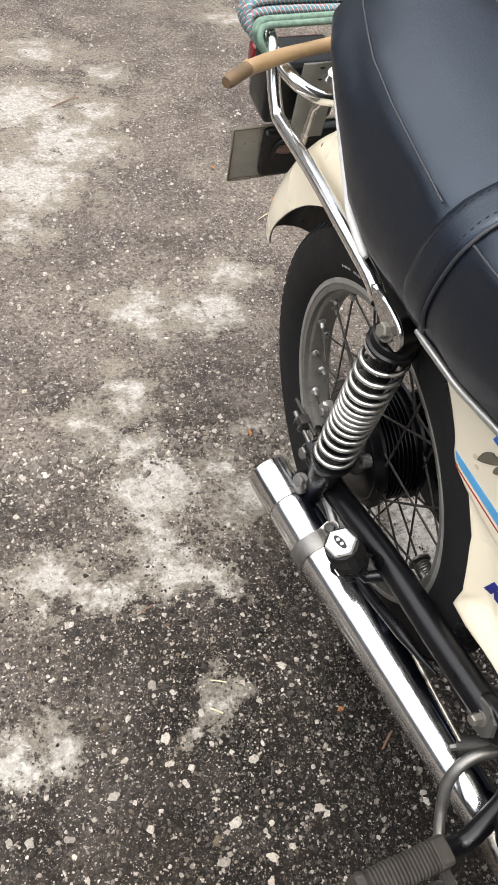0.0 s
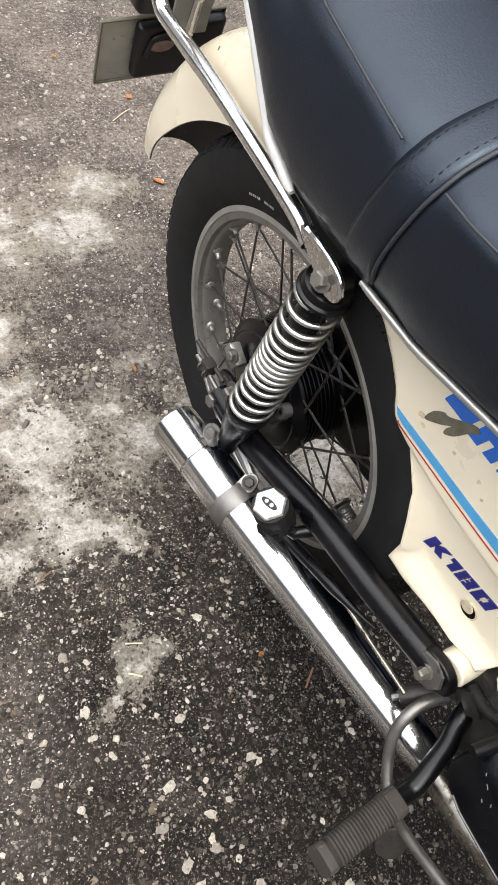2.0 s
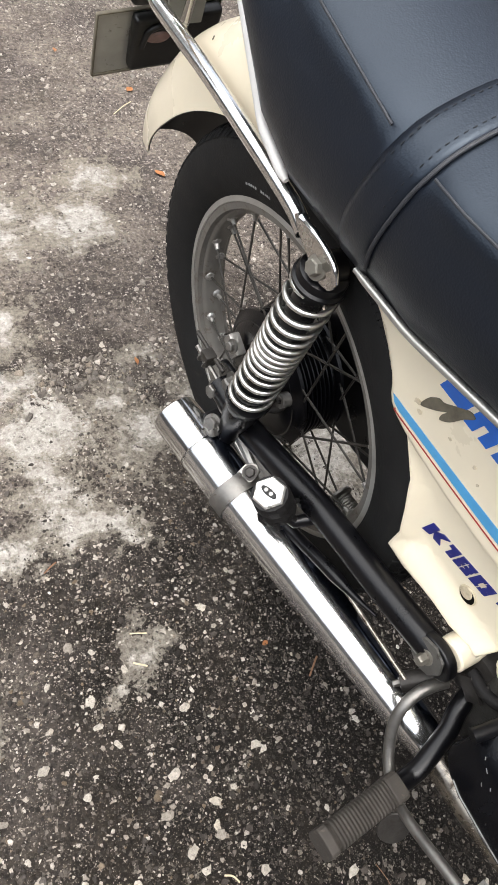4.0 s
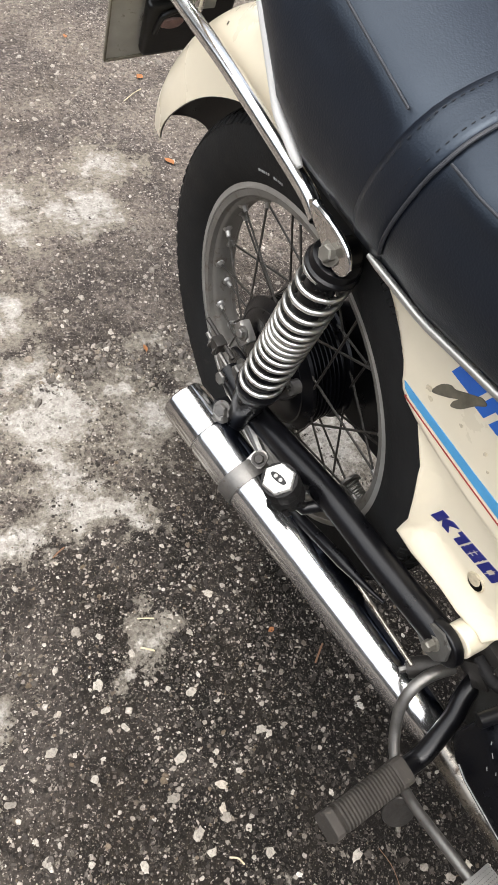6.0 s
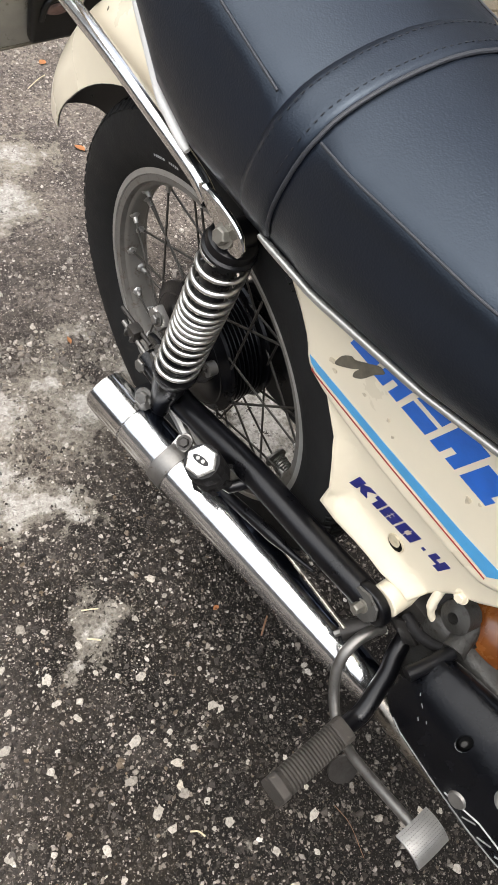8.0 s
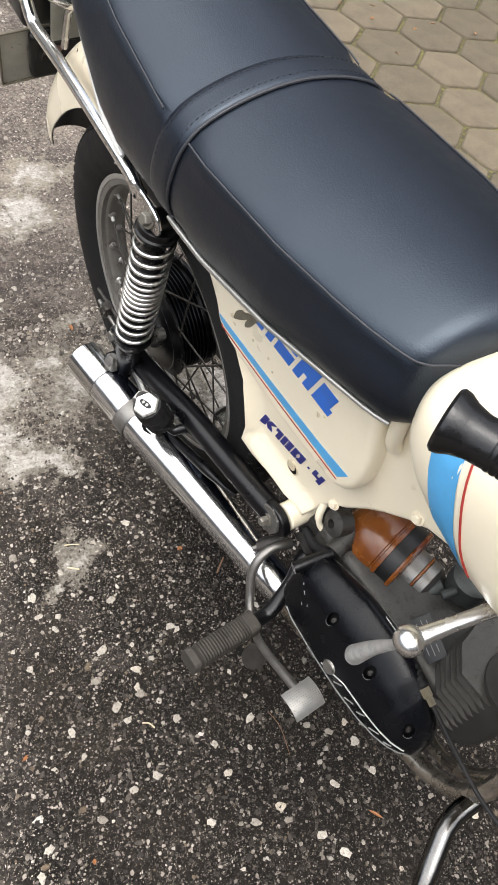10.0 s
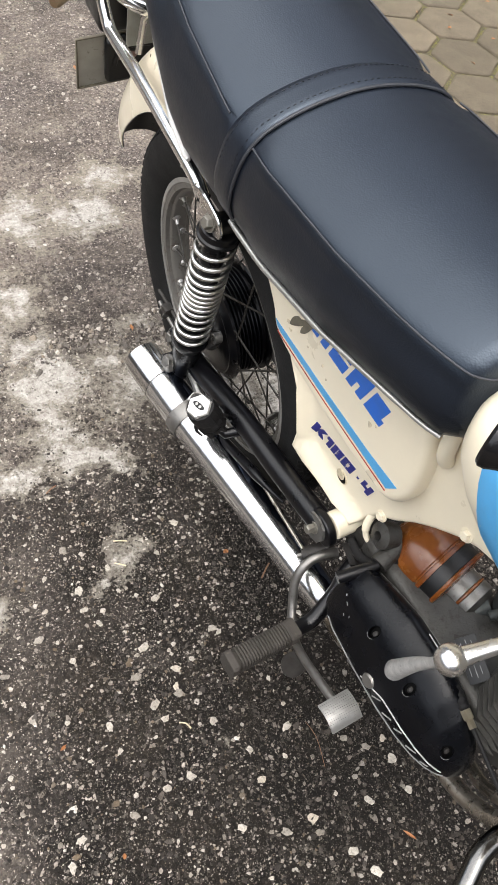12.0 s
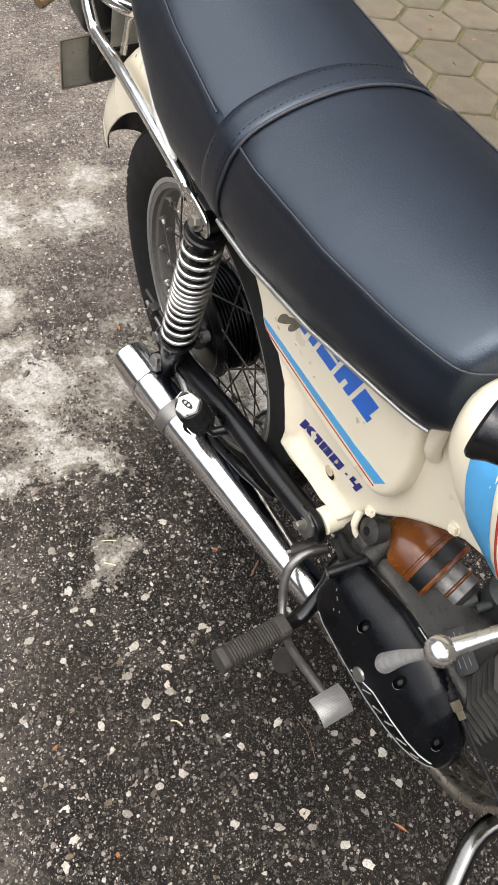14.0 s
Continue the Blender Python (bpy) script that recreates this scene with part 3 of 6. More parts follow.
def pavement_bed():
    bm = bmesh.new()
    xs, ys = [1.02, 3, 12, 60, 400], [-400, -60, -12, -3, 3.5, 12, 60, 400]
    grid = [[bm.verts.new((x, y, -0.008)) for x in xs] for y in ys]
    for a, b in zip(grid, grid[1:]):
        for i in range(len(xs) - 1):
            bm.faces.new((a[i], a[i + 1], b[i + 1], b[i]))
    ob = link_mesh("pavement", bm, JOINT, 0)
    return tagged(ob, "hexagonal concrete pavers with mossy joints", "pavement", kind="structure")


pavement = pavement_bed()


# unseen plain walls, added on all sides to block low sky from reflections
def unseen_wall(name, x0, x1, y0, y1, height):
    ob = link_mesh(name, box((x1 - x0, y1 - y0, height + 0.02), Matrix.Translation(((x0 + x1) / 2, (y0 + y1) / 2, height / 2 - 0.01)), 0.01), RENDERED)
    return tagged(ob, "unseen plain wall that blocks low sky", "wall", kind="structure")


unseen_wall_west = unseen_wall("unseen_wall_west", -4.95, -4.70, -5.0, 6.5, 1.6)
unseen_wall_east = unseen_wall("unseen_wall_east", 3.7, 3.95, -5.0, 6.5, 4.2)
unseen_wall_north = unseen_wall("unseen_wall_north", -4.70, 3.7, 6.25, 6.5, 5.2)
unseen_wall_south = unseen_wall("unseen_wall_south", -4.70, 3.7, -5.0, -4.75, 3.3)

# ---- the moped: x to its left, y to its rear, z up; it leans slightly ----
AXLE = Vector((0, -0.005, 0.3235))  # rear wheel centre
GUARD = Vector((0, 0, 0.3134))  # centre of the mudguard's arc
WHEEL_TILT = radians(-1.7)
moped = tagged(new("moped"), "cream and blue vintage moped with black dual seat and chrome exhaust", "moped")
moped.empty_display_size = 0.1
moped.rotation_euler = Euler((0, radians(-3.0), 0))


# rear wheel
def rear_wheel():
    wheel = group_of("rear_wheel", moped)
    tilt = Matrix.Translation(AXLE) @ Matrix.Rotation(WHEEL_TILT, 4, "Y")
    m = tilt @ Matrix.Rotation(radians(-90), 4, "Y") @ Matrix.Diagonal((0.982, 0.982, 1, 1))  # local z to the machine's right
    R = TYRE_R
    prof = [(0.222, 0.020), (0.233, 0.029), (0.252, 0.0365), (R - 0.026, 0.0380), (R - 0.014, 0.033), (R - 0.005, 0.022), (R, 0.008), (R, -0.008),
            (R - 0.005, -0.022), (R - 0.014, -0.033), (R - 0.026, -0.0380), (0.252, -0.0365), (0.233, -0.029), (0.222, -0.020)]
    bm = lathe(prof, m, 240, closed=True)
    bm.faces.ensure_lookup_table()
    bmesh.ops.recalc_face_normals(bm, faces=bm.faces)
    # tread: lugs pressed out of the shoulder and crown in turn
    lugs = [f for k, f in enumerate(bm.faces) if (k // 240) in (4, 8) and k % 3 or (k // 240) in (5, 7) and (k + 1) % 3]
    bmesh.ops.inset_individual(bm, faces=lugs, thickness=0.0008, depth=0.0019)
    part("tyre", bm, TYRE, wheel, "worn black tyre with block tread", 30)
    # steel rim with turned-out flanges and a well
    rim = [(0.2285, 0.0225), (0.2285, 0.0195), (0.222, 0.0185), (0.214, 0.0185), (0.208, 0.011), (0.208, -0.011), (0.214, -0.0185), (0.222, -0.0185),
           (0.2285, -0.0195), (0.2285, -0.0225), (0.219, -0.0225), (0.2105, -0.0215), (0.2085, -0.0150), (0.2050, -0.0135), (0.2030, -0.0105), (0.2030, 0.0105), (0.2050, 0.0135), (0.2085, 0.0150), (0.2105, 0.0215), (0.219, 0.0225)]
    rim_ob = part("rim", lathe(rim, m, 96, closed=True), RIM_ALLOY, wheel, "dull grey dusty steel rim")
    for s in (-1, 1):
        part("flange", lathe([(0.2292, s * 0.0225), (0.2292, s * 0.0200), (0.2205, s * 0.0205), (0.2188, s * 0.0222), (0.2196, s * 0.0240), (0.2250, s * 0.0243)], m, 96, closed=True), FLANGE, rim_ob, "brighter rolled rim edge")
    # hub: big finned black drum between two drilled flanges
    hub = [(0, 0.040), (0.018, 0.040), (0.078, 0.036), (0.084, 0.030), (0.0905, 0.028), (0.0905, 0.0235), (0.079, 0.0225)]
    for k in range(7):
        h = 0.019 - k * 0.006
        hub += [(0.077, h), (0.0855, h - 0.0008), (0.0855, h - 0.0022), (0.077, h - 0.003)]
    hub += [(0.079, -0.0255), (0.0905, -0.0265), (0.0905, -0.031), (0.082, -0.032), (0.045, -0.036), (0.020, -0.040), (0, -0.042)]
    part("hub", lathe(hub, m, 64), BLACK_PAINT, wheel, "black finned brake hub")
    part("brake_plate", lathe([(0.0, 0.052), (0.016, 0.052), (0.018, 0.046), (0.050, 0.044), (0.070, 0.040), (0.076, 0.036), (0.076, 0.030)], m, 48), BLACK_PAINT, wheel, "dark brake plate")
    # spokes, laced three-cross, with nipples
    for k in range(36):
        side = 1 if k % 2 else -1
        a_rim = 2 * math.pi * (k + 0.5) / 36
        lead = radians(38) * (1 if (k // 2) % 2 else -1)
        a_hub = a_rim + lead

        def at(r, a, h):
            return m @ Vector((r * math.cos(a), r * math.sin(a), h))
        p0, p1 = at(0.0865, a_hub, side * 0.0275), at(0.2055, a_rim, side * 0.006)
        sp = part("spoke", tube([p0, p1], 0.00160, 6), SPOKE, wheel)
        d = (p0 - p1).normalized()
        part("nipple", tube([p1 - d * 0.002, p1 + d * 0.0015, p1 + d * 0.0045, p1 + d * 0.005, p1 + d * 0.0125], [0.0082, 0.0074, 0.0048, 0.0036, 0.0030], 8), ALLOY, sp)
    # faded moulded lettering on the side wall, as bars
    for k in range(13):
        if k in (6, 7):
            continue
        a = radians(65 + k * 0.95)
        mm = tilt @ Matrix.Translation((-0.0352, math.cos(a) * 0.243, math.sin(a) * 0.243)) @ Matrix.Rotation(a - radians(90), 4, "X")
        part("lettering_bar", box((0.0008, (0.0018, 0.0010, 0.0022)[k % 3], 0.0026), mm, 0), WHITE_MARK, wheel)
    return wheel


TYRE_R = 0.304
wheel = rear_wheel()


# rear mudguard: a rolled shell round the wheel
def rear_mudguard():
    guard = group_of("rear_mudguard", moped)

    def shell(inner):
        rings = []
        n = 30
        for i in range(n + 1):
            t = i / n
            edge = interp([(0, 0.358), (0.05, 0.351), (0.125, 0.341), (0.21, 0.332), (0.31, 0.325), (0.42, 0.3185), (0.53, 0.314), (1, 0.309)], t)[0] - inner * 0.25
            crown = interp([(0, 0.404), (0.5, 0.403), (1, 0.396)], t)[0] - inner
            half = 0.051 - inner * 0.60 - 0.012 * max(0, 1 - t * 6) ** 2
            ring = []
            for k in range(17):
                s = -1 + 2 * k / 16
                x = half * math.sin(s * 1.45) / math.sin(1.45)
                r = edge + (crown - edge) * math.cos(s * 1.45 / 1.45 * math.pi / 2) ** 0.62 if abs(s) < 1 else edge
                if s > 0:
                    r -= 0.011 * s * max(0.0, 1 - t)
                a = radians(15.5 + 92 * t) - radians(2) * (1 - abs(s) ** 1.5) * max(0, 1 - t * 5)
                ring.append((x, r * math.cos(a), GUARD.z + r * math.sin(a)))
            rings.append(ring)
        bm = loft(rings, False, False)
        bmesh.ops.recalc_face_normals(bm, faces=bm.faces)
        bmesh.ops.solidify(bm, geom=bm.faces[:], thickness=0.0012)
        return bm

    part("shell", shell(0.0), CREAM, guard, "cream painted mudguard with small scratches", 50)
    part("lining", shell(0.0022), BLACK_PAINT, guard, "black underside of the mudguard", 50)
    for y, z, r in ((0.262, 0.600, 0.004), (0.205, 0.640, 0.003)):
        part("scratch", box((0.0006, 0.0012, r * 2), Matrix.Translation((-0.0405, y, z)) @ Matrix.Rotation(0.5, 4, "X"), 0), SCUFF, guard)
    return guard


guard = rear_mudguard()


# pressed-steel body between seat and engine
SKIRT, BODY = 0.024, 0.045


def flare(y, z):
    """The skirt spreads outwards along its rear and lower edges."""
    rear = float(np.interp(z, [0.366, 0.40, 0.43, 0.457, 0.505], [-0.274, -0.277, -0.267, -0.256, -0.226]))
    t = max((y - rear) / 0.024 + 1.0, (0.408 - z) / 0.034 if y > -0.43 else 0.0)
    t = min(1.0, max(0.0, t))
    return 0.0165 * t * t * (3 - 2 * t)


def body_frame():
    body = group_of("body_frame", moped)
    skirt = [(-0.090, 0.650), (-0.098, 0.602), (-0.121, 0.591), (-0.138, 0.581), (-0.161, 0.562), (-0.185, 0.536), (-0.205, 0.518), (-0.226, 0.505), (-0.254, 0.465), (-0.267, 0.430), (-0.277, 0.398), (-0.274, 0.366),
             (-0.305, 0.3655), (-0.335, 0.373), (-0.355, 0.3752), (-0.379, 0.3755), (-0.404, 0.381), (-0.4165, 0.380), (-0.4235, 0.4006), (-0.438, 0.432), (-0.461, 0.4598), (-0.4856, 0.4978), (-0.5064, 0.524), (-0.533, 0.553),
             (-0.556, 0.572), (-0.66, 0.615), (-0.66, 0.66), (-0.48, 0.69), (-0.30, 0.655)]
    bm = prism(skirt, -SKIRT, SKIRT, 0.005)
    bmesh.ops.triangulate(bm, faces=bm.faces[:])
    for y in np.linspace(-0.42, -0.20, 24):
        bmesh.ops.bisect_plane(bm, geom=bm.verts[:] + bm.edges[:] + bm.faces[:], plane_co=(0, y, 0), plane_no=(0, 1, 0))
    for z in np.linspace(0.37, 0.50, 16):
        bmesh.ops.bisect_plane(bm, geom=bm.verts[:] + bm.edges[:] + bm.faces[:], plane_co=(0, 0, z), plane_no=(0, 0, 1))
    for vert in bm.verts:
        vert.co.x += math.copysign(flare(vert.co.y, vert.co.z), vert.co.x)
    part("pressed_shell", bm, CREAM, body, "cream pressed-steel body with grime and chips", 62)
    upper = rounded([(-0.104, 0.640), (-0.116, 0.600), (-0.152, 0.575), (-0.180, 0.546), (-0.206, 0.513), (-0.30, 0.500), (-0.41, 0.503), (-0.455, 0.512), (-0.476, 0.552), (-0.470, 0.625), (-0.44, 0.67), (-0.30, 0.655)], 4)
    part("tool_box", prism(upper, -BODY, BODY, 0.010, 5), CREAM, body, "cream raised upper body panel", 60)
    # blue band with a red pinstripe below it
    x = -BODY - 0.0006
    band = [(-0.1965, 0.5355), (-0.2015, 0.5290), (-0.211, 0.5262), (-0.32, 0.526), (-0.448, 0.529), (-0.460, 0.5475), (-0.405, 0.5415), (-0.31, 0.5370), (-0.21, 0.5355)]
    part("blue_band", prism(band, x, x + 0.002), BLUE, body, "sky-blue side band with chipped edges")
    part("red_pinstripe", tube(smooth_path([(x, -0.2055, 0.5245), (x, -0.216, 0.5220), (x, -0.32, 0.5215), (x, -0.448, 0.5245)]), 0.0007, 6), RED, body)
    # side emblem of plain slanted blocks
    h0, lean = 0.588, 0.34
    cells = {0: ((0, 0.10, 1, 1),), 1: ((0, 0, 0.40, 0.36), (0.62, 0, 1, 0.36), (0, 0.36, 1, 1)), 2: ((0, 0, 1, 0.40), (0, 0.54, 1, 1)),
             3: ((0, 0, 0.40, 0.36), (0.62, 0, 1, 0.36), (0, 0.36, 1, 1)), 4: ((0, 0, 1, 0.26), (0, 0.26, 0.84, 0.80))}
    for k, pieces in cells.items():
        y0 = -0.231 - 0.0365 * k
        for u0, v0, u1, v1 in pieces:
            q = [(y0 - 0.0305 * u - lean * 0.042 * v, h0 + 0.042 * v) for u, v in ((u0, v0), (u1, v0), (u1, v1), (u0, v1))]
            part("emblem_block", prism(q, x, x + 0.002), DECAL, body, "worn royal-blue block of the side emblem")
    part("scuff", prism(rounded([(-0.227, 0.557), (-0.230, 0.571), (-0.239, 0.581), (-0.246, 0.583), (-0.267, 0.600), (-0.276, 0.600), (-0.268, 0.589), (-0.259, 0.573), (-0.250, 0.565), (-0.249, 0.571), (-0.252, 0.578), (-0.242, 0.568)]), x - 0.0004, x + 0.002), SCUFF, body, "patch rubbed through to bare metal")
    rng = random.Random(4)
    for y, z, r in ((-0.222, 0.556, 0.0045), (-0.229, 0.549, 0.003), (-0.268, 0.560, 0.0022), (-0.300, 0.563, 0.0026), (-0.312, 0.552, 0.0018), (-0.395, 0.575, 0.004), (-0.404, 0.583, 0.0025), (-0.246, 0.575, 0.002)):
        ring = [(y + r * rng.uniform(0.5, 1.2) * math.cos(k * 0.785), z + r * rng.uniform(0.4, 1.1) * math.sin(k * 0.785)) for k in range(8)]
        part("grime_spot", prism(rounded(ring, 3), x - 0.0001, x + 0.002), GRIME, body, "small brown grime spot")
    # model number
    number = group_of("model_number", body)
    tagged(number, "navy K180-4 lettering with worn edges")
    block = lambda *cells: [((u0, v0), (u1, v0), (u1, v1), (u0, v1)) for u0, v0, u1, v1 in cells]
    strokes = {"K": block((0, 0, 0.40, 1)) + [((0.40, 0.42), (0.72, 0.50), (1, 1), (0.62, 1), (0.40, 0.66)), ((0.40, 0.42), (0.62, 0), (1, 0), (0.72, 0.50))],
               "1": block((0.36, 0, 1, 1), (0, 0.70, 0.36, 1)),
               "8": block((0, 0, 1, 0.24), (0, 0.40, 1, 0.60), (0, 0.76, 1, 1), (0.04, 0.24, 0.36, 0.40), (0.64, 0.24, 0.96, 0.40), (0.04, 0.60, 0.36, 0.76), (0.64, 0.60, 0.96, 0.76)),
               "0": block((0, 0, 1, 0.22), (0, 0.78, 1, 1), (0, 0.22, 0.38, 0.78), (0.62, 0.22, 1, 0.78)),
               "-": block((0, 0.40, 1, 0.54)), "4": block((0, 0.36, 0.34, 1), (0.34, 0.36, 0.60, 0.56), (0.60, 0, 1, 1))}
    for char, u0, u1 in (("K", 0.0, 0.0253), ("1", 0.0285, 0.0417), ("8", 0.0440, 0.0645), ("0", 0.0670, 0.0895), ("-", 0.0985, 0.1025), ("4", 0.1085, 0.1280)):
        bm = bmesh.new()
        for stroke in strokes[char]:
            front, back = [], []
            for u, v in stroke:
                along = u0 + (u1 - u0) * u
                y, z = -0.2896 - 0.980 * along - 0.0054 * v, 0.4186 + 0.2 * along + 0.0186 * v
                front.append(bm.verts.new((-SKIRT - 0.0012 - flare(y, z), y, z)))
                back.append(bm.verts.new((-SKIRT + 0.0010 - flare(y, z), y, z)))
            bm.faces.new(front)
            for i in range(len(front)):
                j = (i + 1) % len(front)
                bm.faces.new((front[i], front[j], back[j], back[i]))
        part("character", bm, NAVY, number, smooth=0)
    for along in (0.0535, 0.0780):
        y, z = -0.2896 - 0.980 * along, 0.4186 + 0.2 * along
        slit = [(-SKIRT - 0.0014 - flare(y, z), y - 0.0054 * v + d, z + 0.0186 * v) for v, d in ((0.04, 0.0005), (0.04, -0.0005), (0.97, -0.0004), (0.97, 0.0004))]
        bm = bmesh.new()
        bm.faces.new([bm.verts.new(p) for p in slit])
        bmesh.ops.solidify(bm, geom=bm.faces[:], thickness=0.0008)
        part("worn_slit", bm, CREAM, number, smooth=0)
    # lock hole
    c = (-SKIRT - 0.0012, -0.3665, 0.4140)
    mm = axis_matrix(c, (c[0] - 1, c[1], c[2]))
    part("lock_ring", lathe([(0.0108, -0.004), (0.0112, 0.0), (0.0102, 0.0008), (0.0094, -0.0002), (0.0094, -0.006)], mm, 28), GRIME, body)
    # flush disc paints the recess's shade; the offset barrel leaves a crescent
    part("lock_plug", lathe([(0, 0.0003), (0.0096, 0.0002), (0.0096, -0.003)], mm, 24), HOLE_SHADE, body, "flat disc painted with the lock hole's shade")
    part("lock_barrel", lathe([(0, 0.0012), (0.0074, 0.0009), (0.0080, -0.001)], Matrix.Translation((0, 0.0024, 0.0020)) @ mm, 24), GRIME, body, "dusty lock barrel")
    for y, z in ((-0.4455, 0.4480), (-0.5400, 0.5735)):
        hex_bolt("dome_nut", (-SKIRT - 0.0005, y, z), (-1, 0, 0.25), 0.0055, 0.006, CREAM, body, "cream painted dome nut")
    # rolled sleeve at the lower corner
    part("body_clip", tube(smooth_path([(-0.018, -0.428, 0.420), (-0.026, -0.433, 0.402), (-0.027, -0.440, 0.388), (-0.022, -0.448, 0.379), (-0.012, -0.452, 0.380)]), [0.0052] * 12 + [0.0040] * 21, 10), CREAM, body, "cream painted cable clip")
    part("pivot_sleeve", tube([(-0.049, -0.402, 0.362), (-0.047, -0.402, 0.362), (0.03, -0.402, 0.362)], [0.0165, 0.0185, 0.0185], 24), CREAM, body, "cream painted pivot sleeve")
    return body


body = body_frame()


# fuel tank over the body, only its rear shows
TANK = [  # y, half width, lower and upper height
    (-0.90, 0.090, 0.625, 0.835), (-0.70, 0.092, 0.627, 0.830), (-0.62, 0.091, 0.632, 0.815), (-0.57, 0.087, 0.645, 0.800), (-0.54, 0.081, 0.657, 0.788),
    (-0.515, 0.071, 0.672, 0.775), (-0.500, 0.058, 0.686, 0.762), (-0.490, 0.040, 0.700, 0.750), (-0.486, 0.022, 0.712, 0.742)]
TANK_POW = 2.6


def tank_side(y, z, grow=0.0):
    w, z0, z1 = interp(TANK, y)
    q = min(1.0, abs((z - (z0 + z1) / 2) / ((z1 - z0) / 2)))
    return -w * (1 - q ** TANK_POW) ** (1 / TANK_POW) - grow


def side_patch(lower, upper, y0, y1, grow, rows=8, cols=14):
    """A thin painted area on the tank's flank between two heights."""
    rings = []
    for y in np.linspace(y0, y1, cols):
        a, b = lower(y), upper(y)
        rings.append([(tank_side(y, z, grow), y, z) for z in np.linspace(a, b, rows)])
    return loft(rings, False, False)


def fuel_tank():
    tank = group_of("fuel_tank", moped)
    rings = []
    for y in np.linspace(-0.90, -0.486, 46):
        w, z0, z1 = interp(TANK, y)
        c, hh = (z0 + z1) / 2, (z1 - z0) / 2
        ring = []
        for k in range(40):
            a = 2 * math.pi * k / 40
            ca, sa = math.cos(a), math.sin(a)
            ring.append((w * math.copysign(abs(ca) ** (2 / TANK_POW), ca), y, c + hh * math.copysign(abs(sa) ** (2 / TANK_POW), sa)))
        rings.append(ring)
    part("tank_shell", loft(rings), CREAM, tank, "cream painted fuel tank", 60)
    low = lambda y: float(np.interp(y, [-0.617, -0.573, -0.562, -0.545, -0.535], [0.668, 0.680, 0.697, 0.728, 0.757]))
    high = lambda y: float(np.interp(y, [-0.617, -0.600, -0.582, -0.565, -0.535], [0.670, 0.694, 0.729, 0.766, 0.767]))
    part("blue_panel", side_patch(low, high, -0.617, -0.535, 0.0007), BLUE, tank, "sky-blue tank panel with faint scuffs", 60)
    line = []
    for y in np.linspace(-0.625, -0.573, 14):
        z = high(y + 0.0085)
        line.append((tank_side(y, z, 0.0004), y, z))
    part("red_pinstripe", tube(line, 0.0010, 6), RED, tank)
    part("seam_rib", tube(smooth_path([(-0.030, -0.478, 0.70), (-0.0345, -0.480, 0.672), (-0.0335, -0.481, 0.640), (-0.027, -0.482, 0.622)]), 0.0085, 12), CREAM, tank)
    return tank


tank = fuel_tank()


# dual seat
SEAT = [  # y, half width of the flanks, seam height, lower edge height
    (-0.508, 0.0226, 0.728, 0.712), (-0.505, 0.0591, 0.745, 0.700), (-0.497, 0.0815, 0.757, 0.690), (-0.482, 0.0945, 0.764, 0.682), (-0.455, 0.1035, 0.765, 0.682), (-0.41, 0.1125, 0.765, 0.679),
    (-0.33, 0.1205, 0.764, 0.664), (-0.21, 0.1235, 0.761, 0.646), (-0.13, 0.1235, 0.763, 0.645), (-0.02, 0.1225, 0.781, 0.645), (0.03, 0.1195, 0.789, 0.662), (0.09, 0.1115, 0.797, 0.715),
    (0.15, 0.0975, 0.804, 0.750), (0.20, 0.0755, 0.809, 0.768), (0.228, 0.0430, 0.811, 0.780), (0.236, 0.0172, 0.808, 0.790)]
SEAM = [(-0.508, 0.012), (-0.500, 0.045), (-0.4945, 0.061), (-0.489, 0.079), (-0.482, 0.0900), (-0.466, 0.0965), (-0.44, 0.1038), (-0.405, 0.1103), (-0.33, 0.1195), (-0.21, 0.1222), (-0.165, 0.1202), (-0.13, 0.1190), (-0.06, 0.1135),
        (0.0, 0.1083), (0.067, 0.0975), (0.114, 0.0835), (0.161, 0.0680), (0.20, 0.050), (0.228, 0.028), (0.236, 0.012)]  # y, half width at the seam
SEAT_X = 0.0295


def seat_section(y, grow=0.0):
    w, zs, zb = interp(SEAT, y)
    ws = interp(SEAM, y)[0]
    crown = 0.032 * min(1.0, w / 0.09)
    half = []
    h = zs - zb
    half.append((w * 0.90, zb))
    for k in range(1, 8):
        t = k / 8
        bulge = 0.0120 * math.sin(math.pi * (t * 0.95 + 0.05))
        side = w * (0.93 + 0.06 * t) + bulge
        half.append((side + (ws - side) * t ** 3, zb + h * t))
    half.append((ws + 0.001, zs))
    for k in range(1, 9):
        half.append((ws * (1 - k / 9), zs + crown * (1 - (1 - k / 9) ** 2.1)))
    # the strap cinches the cushion and rounds its shoulder
    cinch = min(1.0, max(0.0, (0.044 - abs(y + 0.1495)) / 0.024))
    for _ in range(3 if cinch else 0):
        half = [half[0]] + [tuple(q + 0.5 * cinch * ((p + n) / 2 - q) for p, q, n in zip(a, b, c)) for a, b, c in zip(half, half[1:], half[2:])] + [half[-1]]
    right = [(SEAT_X - x - grow * (1 if z < zs - 0.01 else 0.6), y, z + (grow if z > zs - 0.004 else 0)) for x, z in half]
    top = [(SEAT_X, y, zs + crown + grow)]
    left = [(2 * SEAT_X - p[0], y, p[2]) for p in reversed(right)]
    return right + top + left


